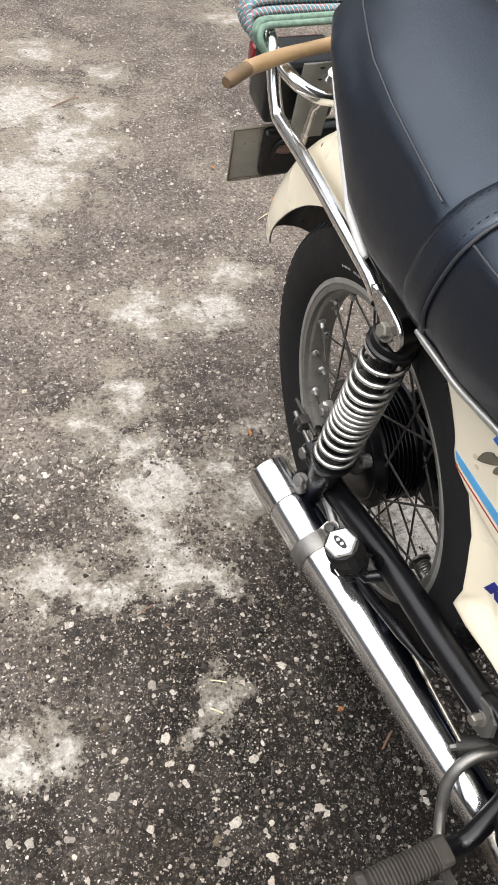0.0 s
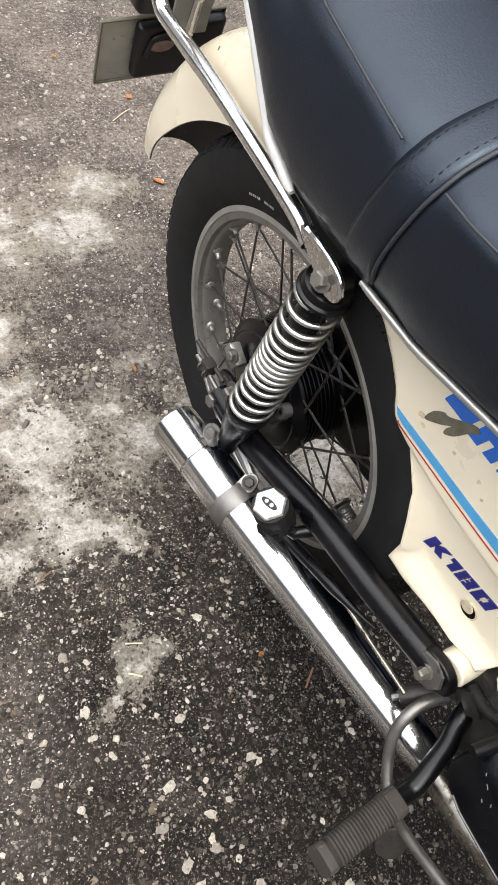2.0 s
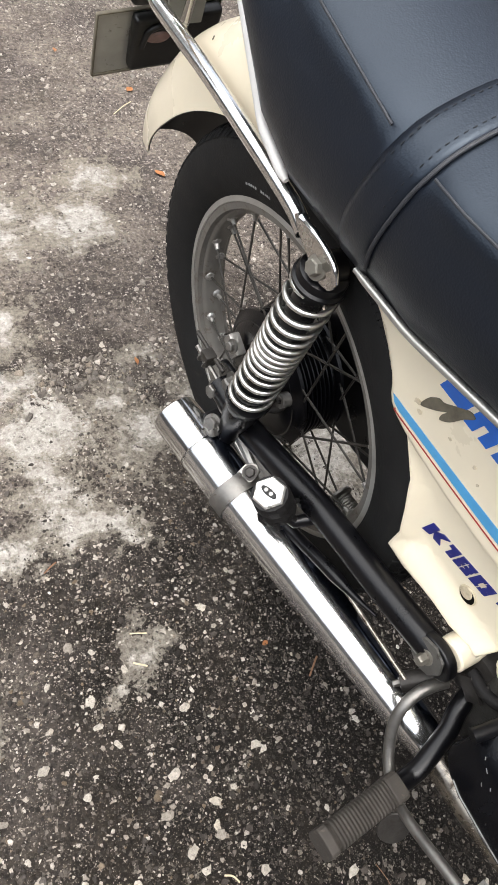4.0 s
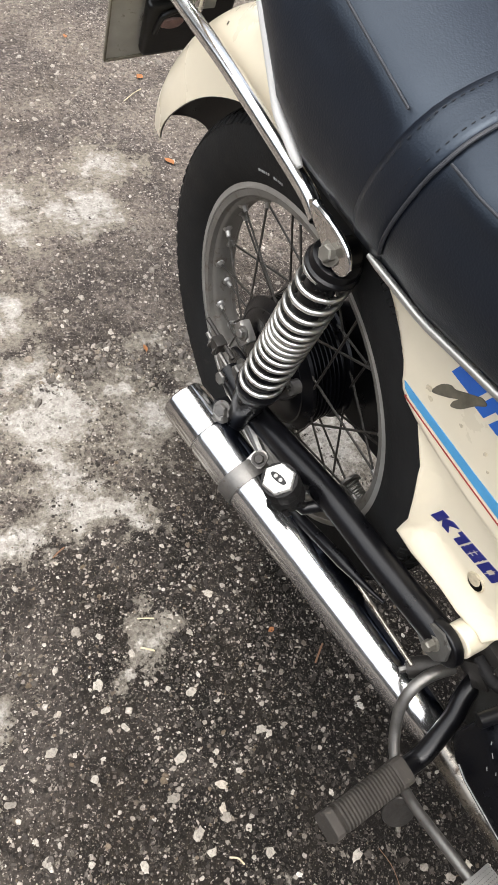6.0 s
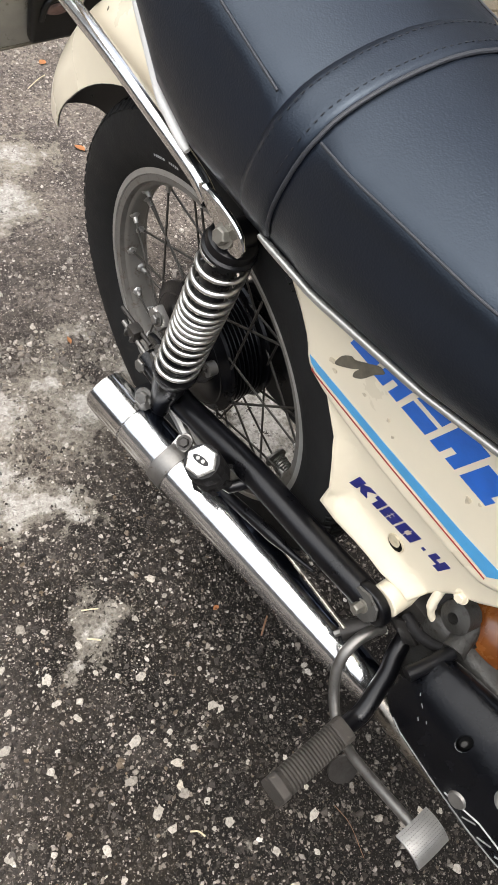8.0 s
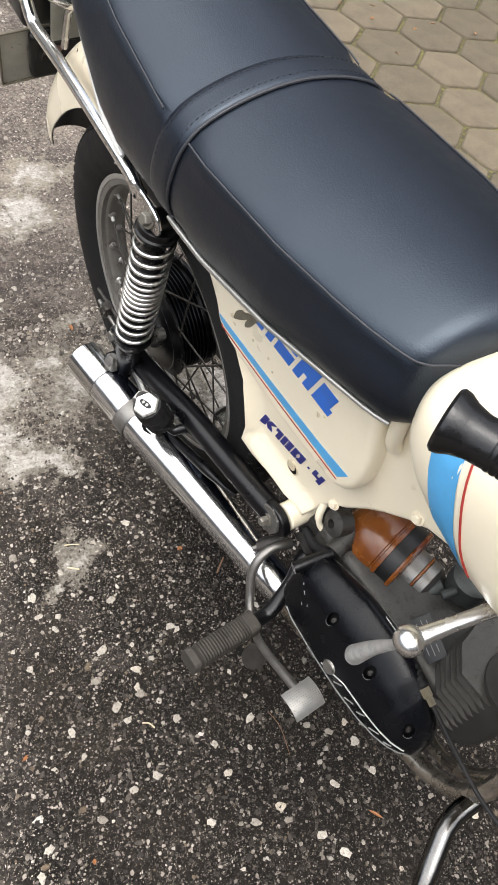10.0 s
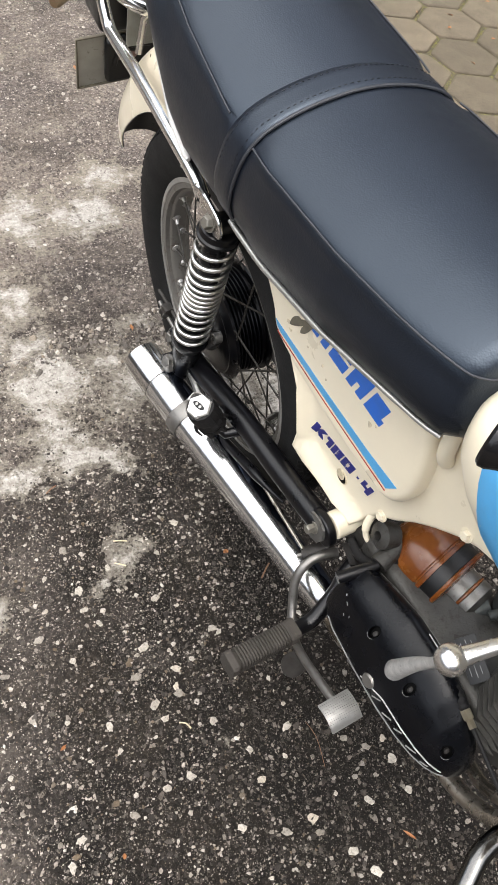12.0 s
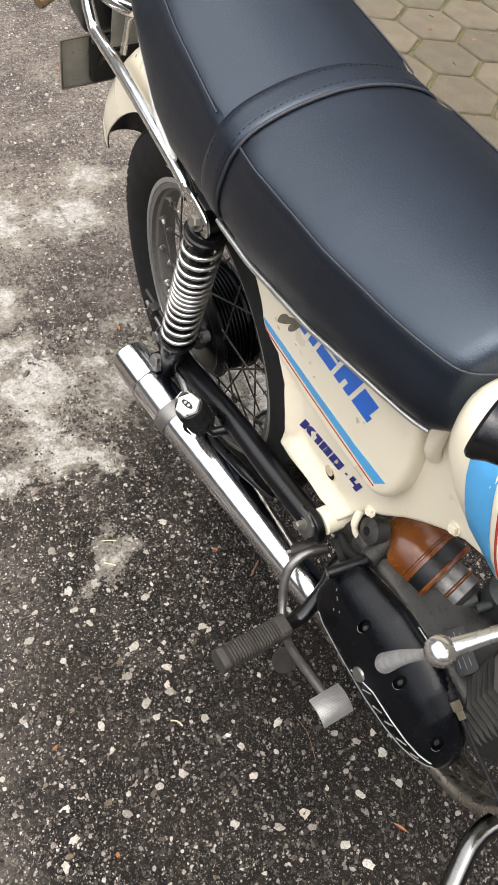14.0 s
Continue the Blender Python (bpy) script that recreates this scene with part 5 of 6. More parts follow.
# axle adjuster and brake cam at the wheel
def axle_fittings():
    fit = group_of("axle_fittings", moped)
    hex_bolt("adjuster_bolt", (-0.086, 0.014, 0.300), (-1, -0.1, 0.2), 0.0098, 0.012, STEEL, fit, "rusty adjuster bolt")
    part("adjuster_rod", tube([(-0.083, 0.005, 0.31), (-0.085, 0.075, 0.318)], 0.0035, 8), STEEL, fit)
    part("adjuster_rod", tube([(-0.077, 0.02, 0.325), (-0.080, 0.088, 0.330)], 0.003, 8), DARK_STEEL, fit)
    for y in (0.045, 0.058):
        hex_bolt("adjuster_nut", (-0.0845, y, 0.3155), (0, 1, 0.1), 0.0062, 0.006, STEEL, fit)
    part("rod_block", box((0.016, 0.018, 0.018), Matrix.Translation((-0.082, 0.050, 0.322)), 0.003), DARK_STEEL, fit)
    part("cam_bracket", box((0.016, 0.030, 0.022), Matrix.Translation((-0.056, 0.036, 0.350)) @ Matrix.Rotation(0.5, 4, "X"), 0.004), ALLOY, fit, "dull cast cable bracket")
    hex_bolt("bracket_bolt", (-0.063, 0.030, 0.358), (-1, 0, 0.3), 0.0065, 0.008, STEEL, fit)
    part("cam_lever", tube(smooth_path([(-0.060, -0.062, 0.352), (-0.063, -0.072, 0.365), (-0.062, -0.082, 0.384)]), [0.010] * 8 + [0.009] * 8 + [0.007], 12), DARK_STEEL, fit, "oily brake cam lever")
    part("cam_eye", lathe([(0.004, -0.006), (0.009, -0.006), (0.009, 0.006), (0.004, 0.006)], axis_matrix((-0.062, -0.082, 0.388), (-0.162, -0.082, 0.40)), 18, closed=True), STEEL, fit)
    # pivot bolts of the arm, under the body
    part("pivot_plate", lathe([(0, 0), (0.0205, 0), (0.0212, 0.001), (0.0205, 0.004), (0, 0.004)], axis_matrix((-0.064, -0.392, 0.355), (-0.164, -0.392, 0.372)), 8), WASHER, fit, "grey pivot washer plate", 20)
    part("arm_knuckle", prism(rounded([(-0.372, 0.366), (-0.392, 0.377), (-0.412, 0.372), (-0.422, 0.354), (-0.414, 0.336), (-0.394, 0.331), (-0.374, 0.340)], 4), -0.0625, -0.050, 0.003), BLACK_PAINT, fit, "black rounded end of the swinging arm")
    hex_bolt("pivot_bolt", (-0.067, -0.392, 0.356), (-1, 0, 0.15), 0.0062, 0.013, BOLT, fit)
    part("lug_tube", tube([(-0.040, -0.412, 0.304), (-0.072, -0.396, 0.285)], 0.0115, 18), DARK_STEEL, fit, "oily frame lug")
    hex_bolt("lug_stud", (-0.072, -0.396, 0.285), (-1, 0.3, -0.3), 0.0038, 0.009, STEEL, fit)
    # return spring glimpsed through the spokes
    sp = []
    for i in range(80):
        t = i / 79
        ang = 2 * math.pi * 6 * t
        sp.append((0.004 + 0.010 * math.cos(ang), -0.172 - 0.022 * t, 0.262 + 0.010 * math.sin(ang)))
    part("adjuster_spring", tube(sp, 0.0016, 6), STEEL, fit, "small rusty spring")
    part("adjuster_washer", lathe([(0, 0), (0.017, 0), (0.017, 0.003), (0, 0.003)], axis_matrix((0.004, -0.196, 0.260), (0.004, -0.296, 0.265)), 20), STEEL, fit)
    part("adjuster_washer", lathe([(0, 0), (0.015, 0), (0.015, 0.003), (0, 0.003)], axis_matrix((0.004, -0.166, 0.262), (0.004, -0.266, 0.265)), 20), STEEL, fit)
    part("frame_block", box((0.070, 0.062, 0.075), Matrix.Translation((0.010, -0.440, 0.332)), 0.010), DARK_STEEL, fit, "oily black frame lug")
    part("cable_bundle", tube(smooth_path([(-0.030, -0.425, 0.350), (-0.034, -0.450, 0.356), (-0.030, -0.472, 0.372), (-0.010, -0.485, 0.395)]), 0.0065, 12), RUBBER, fit, "black rubber cable sleeve")
    hex_bolt("frame_bolt", (-0.026, -0.447, 0.352), (-1, 0, 0.4), 0.0070, 0.009, DARK_STEEL, fit)
    part("frame_tab", box((0.004, 0.030, 0.022), Matrix.Translation((-0.036, -0.437, 0.338)) @ Matrix.Rotation(0.5, 4, "X"), 0.0012), DARK_STEEL, fit, "dark bent metal tab")
    return fit


fittings = axle_fittings()


# rider's footrest and brake pedal
def footrest():
    fr = group_of("footrest", moped)
    a, b = Vector((-0.128, -0.478, 0.270)), Vector((-0.2295, -0.486, 0.281))
    m = axis_matrix(a, b)
    L = (b - a).length
    prof = [(0, 0), (0.0170, 0), (0.0178, 0.002), (0.0178, 0.014), (0.0165, 0.0155)]
    n = 18
    for k in range(n):
        h = 0.0165 + k * (L - 0.030) / n
        st = (L - 0.030) / n
        prof += [(0.0138, h), (0.0172, h + st * 0.20), (0.0174, h + st * 0.66), (0.0138, h + st * 0.86)]
    prof += [(0.0168, L - 0.0100), (0.0178, L - 0.0092), (0.0178, L - 0.001), (0.0172, L), (0, L)]
    sleeve = lathe(prof, Matrix(), 28)
    for vert in sleeve.verts:
        x, y = vert.co.x, vert.co.y
        r = math.hypot(x, y)
        if r > 1e-6:
            k = 0.95 / ((abs(x) / r) ** 5 + (abs(y) / r) ** 5) ** 0.2
            vert.co.x, vert.co.y = x * k * 0.88, y * k * 0.86
    sleeve.transform(m)
    part("rubber_sleeve", sleeve, PEG_RUBBER, fr, "ribbed dusty brown-black rubber", 25)
    part("bar", tube(smooth_path([a + Vector((-0.01, 0, 0)), (-0.112, -0.477, 0.266), (-0.097, -0.475, 0.270), (-0.076, -0.467, 0.281), (-0.058, -0.459, 0.292), (-0.040, -0.447, 0.303), (-0.010, -0.435, 0.315)]), 0.0105, 16), BLACK_PAINT, fr, "black footrest bar")
    return fr


foot = footrest()


def brake_pedal():
    bp = group_of("brake_pedal", moped)
    pts = smooth_path([(-0.040, -0.419, 0.310), (-0.058, -0.416, 0.313), (-0.074, -0.415, 0.310), (-0.090, -0.418, 0.302), (-0.102, -0.426, 0.285), (-0.111, -0.442, 0.264), (-0.120, -0.461, 0.252), (-0.128, -0.485, 0.249),
                       (-0.133, -0.512, 0.262), (-0.136, -0.545, 0.284), (-0.137, -0.578, 0.302), (-0.137, -0.592, 0.305)], 6)
    part("arm", tube(pts, [0.0070 - 0.0014 * min(1.0, k / 45) for k in range(len(pts))], 14), STEEL, bp, "worn grey pedal arm")
    # curved, knurled pad
    m = Matrix.Translation((-0.138, -0.596, 0.312)) @ Matrix.Rotation(radians(3), 4, "Z") @ Matrix.Rotation(radians(8), 4, "X")
    rings = []
    for i in range(11):
        v = -1 + 2 * i / 10
        rings.append([tuple(m @ Vector((0.0205 * u, 0.0160 * v, 0.004 - 0.006 * v * v - 0.0015 * u * u))) for u in np.linspace(-1, 1, 9)])
    bm = loft(rings, False, False)
    bmesh.ops.recalc_face_normals(bm, faces=bm.faces)
    bmesh.ops.solidify(bm, geom=bm.faces[:], thickness=-0.003)
    pad = part("pad", bm, PAD, bp, "knurled bright metal pedal pad", 60)
    knob = None
    for i in range(15):
        for j in range(11):
            u, v = -0.92 + 1.84 * i / 14, -0.9 + 1.8 * j / 10
            q = m @ Vector((0.0205 * u, 0.0160 * v, 0.004 - 0.006 * v * v - 0.0015 * u * u))
            knob = lathe([(0.0006, -0.002), (0.0005, 0.0032), (0, 0.0032)], Matrix.Translation(q + Vector((0, 0, 0.0002))), 4, knob)
    part("knurling", knob, DARK_STEEL, pad, smooth=0)
    part("stop_leaf", lathe([(0, 0.0012), (0.0205, 0.0012), (0.0215, 0.0), (0.0205, -0.0012), (0, -0.0012)], axis_matrix((-0.142, -0.510, 0.236), (-0.187, -0.56, 0.28)) @ Matrix.Diagonal((0.75, 1.0, 1, 1)), 28), DARK_STEEL, bp)
    return bp


pedal = brake_pedal()


# engine
COVER = [  # y, inner edge x, its height, lower edge x, its height
    (-0.7140, -0.046, 0.329, -0.053, 0.321), (-0.7125, -0.042, 0.338, -0.060, 0.320), (-0.7085, -0.038, 0.348, -0.069, 0.320), (-0.700, -0.035, 0.361, -0.079, 0.321), (-0.688, -0.032, 0.374, -0.0875, 0.322),
    (-0.670, -0.030, 0.389, -0.0950, 0.324), (-0.645, -0.029, 0.403, -0.1005, 0.325), (-0.61, -0.029, 0.413, -0.1040, 0.326), (-0.56, -0.031, 0.414, -0.1050, 0.327), (-0.51, -0.035, 0.403, -0.1035, 0.328),
    (-0.490, -0.037, 0.396, -0.0995, 0.330), (-0.478, -0.039, 0.389, -0.094, 0.333), (-0.472, -0.041, 0.381, -0.088, 0.336)]


def cover_ring(y):
    xi, zi, xl, zl = interp(COVER, y)
    r = [(xi + 0.002, y, zi - 0.05), (xi + 0.0005, y, zi - 0.013)]
    # one sweep from the inner edge over the crown to the lower edge
    n = 22
    for k in range(n + 1):
        u = math.sin(k / n * math.pi / 2) ** 0.86
        fall = max(0.0, 1 - u * (xi - xl) / 0.017)
        r.append((xi + (xl - xi) * u, y, zl + (zi + 0.006 - zl) * max(0.0, 1 - u ** 2.25) ** 0.60 - 0.014 * fall ** 2))
    r.append((xl + 0.006, y, zl - 0.010))
    r.append((xl + 0.022, y, zl - 0.030))
    return r


def carve(ob, cutter):
    """Cuts the shape of a bmesh out of a part."""
    tool = link_mesh("cutter", cutter, ob.data.materials[0], 0)
    tool.parent = ob.parent
    mod = ob.modifiers.new("cut", "BOOLEAN")
    mod.object, mod.operation, mod.solver = tool, "DIFFERENCE", "EXACT"
    me = bpy.data.meshes.new_from_object(ob.evaluated_get(bpy.context.evaluated_depsgraph_get()))
    ob.modifiers.clear()
    ob.data = me
    bpy.data.objects.remove(tool)
    me.set_sharp_from_angle(angle=radians(40))


def cover_top(y, x):
    """Height of the cover above a place."""
    ring = sorted((p[0], p[2]) for p in cover_ring(y)[2:25])
    return float(np.interp(x, [p[0] for p in ring], [p[1] for p in ring]))


def engine():
    eng = group_of("engine", moped)
    ys = sorted({c[0] for c in COVER} | set(np.linspace(-0.705, -0.48, 26).round(4).tolist()))
    cover = part("side_cover", loft([cover_ring(y) for y in ys]), SATIN, eng, "glossy black clutch cover with chipped edges", 50)
    part("hinge_boss", tube([(-0.086, -0.472, 0.383), (-0.036, -0.480, 0.391)], 0.0075, 16), BLACK_PAINT, cover)
    # deep oval screw recesses
    holes = []
    for x, y in ((-0.083, -0.548), (-0.081, -0.618), (-0.070, -0.6885)):
        z = cover_top(y, x)
        nx, ny = (cover_top(y, x - 0.004) - cover_top(y, x + 0.004)) / 0.008, (cover_top(y - 0.004, x) - cover_top(y + 0.004, x)) / 0.008
        holes.append(axis_matrix((x, y, z), (x + nx, y + ny, z + 1.2)) @ Matrix.Diagonal((0.80, 1.15, 1, 1)))
    for m in holes:
        carve(cover, lathe([(0, -0.007), (0.0078, -0.007), (0.0084, 0.006), (0, 0.006)], m, 28))
    for m in holes:
        # near-black lining deepens the shade of the cut recess
        rec = part("screw_recess", lathe([(0.0077, -0.0005), (0.0075, -0.0066), (0, -0.0066)], m, 28), HOLE_SHADE, cover, "dark sunken screw hole")
        part("recess_rim", lathe([(0.0078, -0.0012), (0.0084, 0.0002), (0.0090, 0.0003), (0.0092, -0.0010)], m, 28), SATIN, rec)
        part("screw", lathe([(0, -0.0048), (0.0030, -0.0050), (0.0035, -0.0058), (0.0035, -0.0066)], m @ Matrix.Translation((0.0008, -0.0022, 0)), 16), DARK_STEEL, rec, "oily steel screw head")
        # pale arc paints the glint along one side of the rim
        part("rim_glint", tube([m @ Vector((0.0083 * math.cos(a), 0.0083 * math.sin(a), 0.0004)) for a in np.linspace(-2.3, -0.7, 10)], 0.0003, 5), LINE, rec)
    # bright lines and worn emblem marks on the flank
    def flank(y, k):
        xi, zi, xl, zl = interp(COVER, y)
        ring = cover_ring(y)[6:25]
        z = zl + (zi - 0.006 - zl) * k
        zz = [p[2] for p in ring][::-1]
        return (float(np.interp(z, zz, [p[0] for p in ring][::-1])) - 0.0004, y, z)
    part("bright_line", tube([flank(y, 0.05) for y in np.linspace(-0.496, -0.706, 40)], 0.0008, 6), LINE, cover)
    part("bright_line", tube([flank(y, 0.05 + 0.27 * min(1.0, (-0.56 - y) / 0.05)) for y in np.linspace(-0.575, -0.702, 40)], 0.0009, 6), WHITE_MARK, cover)
    for n, (k0, k1, run) in enumerate(((0.13, 0.26, 0.010), (0.12, 0.22, 0.012), (0.16, 0.27, 0.009), (0.13, 0.24, 0.012), (0.13, 0.20, 0.009))):
        y = -0.600 - n * 0.0205
        part("emblem_mark", tube([flank(y, k0), flank(y - run * 0.5, (k0 + k1) / 2), flank(y - run, k1)], 0.0009, 6), LINE, cover)
    part("oil_plug", lathe([(0, 0.003), (0.008, 0.0025), (0.0095, 0)], axis_matrix(flank(-0.585, 0.25), Vector(flank(-0.585, 0.25)) + Vector((-0.1, 0, 0.03))), 18), STEEL, cover, "dull slotted plug")
    for y, k, l in ((-0.50, 0.72, 0.006), (-0.508, 0.55, 0.004), (-0.492, 0.8, 0.003), (-0.515, 0.62, 0.003)):
        part("paint_chip", tube([flank(y, k), flank(y - l * 0.7, k - 0.03)], 0.0005, 6), LINE, cover)
    part("edge_wear", tube([Vector(cover_ring(y)[2]) + Vector((0.0002, 0, 0.0002)) for y in np.linspace(-0.49, -0.60, 14)], 0.0006, 6), STEEL, cover)
    part("edge_wear", tube([(-0.038, y, cover_top(y, -0.038) + 0.0003) for y in np.linspace(-0.580, -0.602, 5)], 0.0008, 6), WHITE_MARK, cover)
    # crankcase behind the cover
    part("crankcase", box((0.105, 0.245, 0.15), Matrix.Translation((0.022, -0.560, 0.318)), 0.018, 4), ALLOY_CAST, eng, "oily cast crankcase")
    part("case_boss", tube([(-0.036, -0.480, 0.392), (0.0, -0.470, 0.400)], 0.012, 16), ALLOY_CAST, eng)
    part("case_lug", lathe([(0.006, -0.012), (0.016, -0.012), (0.017, 0.008), (0.006, 0.012)], axis_matrix((-0.018, -0.458, 0.415), (-0.118, -0.44, 0.45)), 20, closed=True), ALLOY_CAST, eng)
    turn = Matrix.Translation((-0.008, -0.622, 0.412)) @ Matrix.Rotation(radians(-38), 4, "Y") @ Matrix.Rotation(radians(-14), 4, "Z")
    for k in (0, 1):
        at = turn @ Matrix.Translation((0, 0.0125 - 0.027 * k, 0))
        plate = part("type_plate", box((0.024, 0.023, 0.0018), at, 0.0005), PLASTIC, eng, "small black type plate with pale marks")
        for j in range(3):
            part("marking_bar", box((0.0008, 0.014 if j % 2 else 0.009, 0.0006), at @ Matrix.Translation((-0.007 + 0.006 * j, 0.001, 0.0009)), 0), LINE, plate)
    # upright cylinder with fins
    cyl = group_of("cylinder", eng)
    for k in range(8):
        z = 0.352 + 0.0155 * k
        out = [(0.02, -0.640), (0.06, -0.636), (0.095, -0.66), (0.095, -0.72), (0.06, -0.745), (-0.004, -0.735), (-0.024, -0.708), (-0.031, -0.674), (-0.014, -0.650)]
        bm = bmesh.new()
        lo = [bm.verts.new((x, y, z + (y + 0.70) * 0.25)) for x, y in out]
        hi = [bm.verts.new((x, y, z + 0.003 + (y + 0.70) * 0.25)) for x, y in out]
        bm.faces.new(lo[::-1]); bm.faces.new(hi)
        for i in range(len(lo)):
            j = (i + 1) % len(lo)
            bm.faces.new((lo[i], lo[j], hi[j], hi[i]))
        part("fin", bm, FIN, cyl)
    # barrel coloured darker than the fins around it
    part("barrel", tube([(0.015, -0.705, 0.33), (0.015, -0.712, 0.47)], 0.036, 28), DARK_BARREL, cyl)
    # kick starter: cast root, ball joint and chromed lever
    kick = group_of("kick_starter", moped)
    root, ball = Vector((-0.098, -0.598, 0.424)), Vector((-0.098, -0.629, 0.551))
    rp = smooth_path([root, root.lerp(ball, 0.4) + Vector((0, 0.002, 0.0)), root.lerp(ball, 0.8), ball], 6)
    n = len(rp) + 2
    part("cast_root", tube([root - Vector((0, 0, 0.012)), root - Vector((0, 0, 0.007)), *rp], [0.0055, 0.0095] + [0.0110 - 0.0056 * min(1, k / 10) for k in range(n - 2)], 18), CAST, kick, "rough cast alloy root")
    bmk = bmesh.new()
    bmesh.ops.create_uvsphere(bmk, u_segments=32, v_segments=20, radius=0.0150, matrix=Matrix.Translation(ball))
    part("ball_joint", bmk, SATIN_CHROME, kick, "polished chrome ball joint")
    lp = smooth_path([ball + Vector((0.008, -0.002, 0.002)), (-0.066, -0.636, 0.560), (-0.03, -0.645, 0.572), (0.03, -0.66, 0.59)], 6)
    part("lever", tube(lp, [0.0094 - 0.0020 * min(1.0, k / 8) for k in range(len(lp))], 18), SATIN_CHROME, kick, "polished chrome lever")
    # spigot, boot and clutch cable
    cable = group_of("clutch_cable", moped)
    part("rubber_boot", lathe([(0.0065, 0.0)] + [(0.0058 if k % 2 else 0.0074, 0.0035 * k) for k in range(1, 9)] + [(0.005, 0.031)], axis_matrix((-0.039, -0.632, 0.402), (-0.041, -0.662, 0.397)), 16), RUBBER, cable)
    part("adjuster", lathe([(0, 0), (0.0062, 0), (0.0062, 0.010), (0.0044, 0.011), (0.0044, 0.020), (0, 0.020)], axis_matrix((-0.041, -0.662, 0.397), (-0.045, -0.700, 0.392)), 6), BRASS, cable, "bright cable adjuster", 20)
    part("cable", tube(smooth_path([(-0.043, -0.678, 0.395), (-0.051, -0.715, 0.398), (-0.058, -0.745, 0.402), (-0.062, -0.782, 0.402), (-0.062, -0.85, 0.41)]), 0.0026, 8), RUBBER, cable, "black outer cable")
    return eng


engine_ob = engine()


# carburettor and amber air filter
def air_filter():
    af = group_of("air_filter", moped)
    d = Vector((0.25, -0.96, -0.04)).normalized()
    a = Vector((0.043, -0.538, 0.380)) - d * 0.091
    m = axis_matrix(a, a + d)
    dome = [(0, -0.006)] + [(0.0478 * math.sin(t * math.pi / 2) ** 0.80, -0.006 + 0.056 * (1 - math.cos(t * math.pi / 2))) for t in np.linspace(0.10, 1, 12)]
    part("amber_dome", lathe(dome + [(0.0475, 0.051), (0.0475, 0.056), (0.0460, 0.057), (0.0460, 0.059), (0.0485, 0.060), (0.0485, 0.065), (0.040, 0.066)], m, 48), AMBER, af, "translucent amber plastic filter dome")
    part("black_band", lathe([(0.0450, 0.064), (0.0468, 0.0655), (0.0468, 0.082), (0.0440, 0.084)], m, 48), PLASTIC, af, "glossy black band")
    part("amber_ring", lathe([(0.040, 0.082), (0.0490, 0.0825), (0.0500, 0.0850), (0.0490, 0.0875), (0.030, 0.090), (0.0, 0.090)], m, 48), AMBER, af, "amber plastic flange")
    carb = group_of("carburettor", moped)
    part("neck", lathe([(0.0, 0.088), (0.028, 0.088), (0.0285, 0.104), (0.0270, 0.105), (0.0270, 0.108), (0.0285, 0.109), (0.0285, 0.120), (0.022, 0.126), (0, 0.126)], m, 36), STEEL, carb, "dull alloy carburettor neck")
    part("rubber_ring", lathe([(0.0272, 0.1045), (0.0288, 0.1055), (0.0288, 0.1075), (0.0272, 0.1085)], m, 36, closed=True), AMBER, carb)
    c = a + d * 0.150 + Vector((0.02, 0, 0.03))
    part("float_bowl", lathe([(0, -0.042), (0.018, -0.042), (0.023, -0.036), (0.024, -0.006), (0.026, -0.004), (0.026, 0.022), (0.018, 0.028), (0, 0.030)], Matrix.Translation(c), 30), ZINC, carb, "grey cast float bowl")
    part("drain_nut", lathe([(0, -0.052), (0.007, -0.052), (0.007, -0.042)], Matrix.Translation(c), 6), BRASS, carb)
    part("tickler", tube([c + Vector((-0.024, 0.0, 0.01)), c + Vector((-0.040, 0.004, 0.004))], 0.006, 12), ZINC, carb)
    part("choke_knob", tube([c + Vector((-0.02, 0.016, -0.016)), c + Vector((-0.036, 0.020, -0.024))], 0.0115, 16), ZINC, carb)
    return af


af = air_filter()


# front pipes that come into view beside the cylinder
front = part("front_tube", tube(smooth_path([(0.07, -0.776, 0.36), (0.016, -0.7808, 0.352), (-0.022, -0.781, 0.348), (-0.050, -0.7806, 0.345), (-0.0721, -0.7815, 0.342), (-0.0899, -0.7865, 0.340), (-0.1037, -0.7947, 0.336), (-0.1208, -0.8055, 0.330), (-0.1369, -0.8163, 0.322), (-0.157, -0.830, 0.31), (-0.191, -0.856, 0.28)]), 0.0112, 24), DARK_CHROME, moped, "scratched chromed front tube")
strut = part("engine_strut", tube(smooth_path([(0.0, -0.66, 0.24), (-0.014, -0.700, 0.266), (-0.020, -0.743, 0.291), (-0.012, -0.772, 0.345), (0.02, -0.785, 0.40)]), 0.0085, 14), BROWN_STEEL, moped, "grey steel strut")


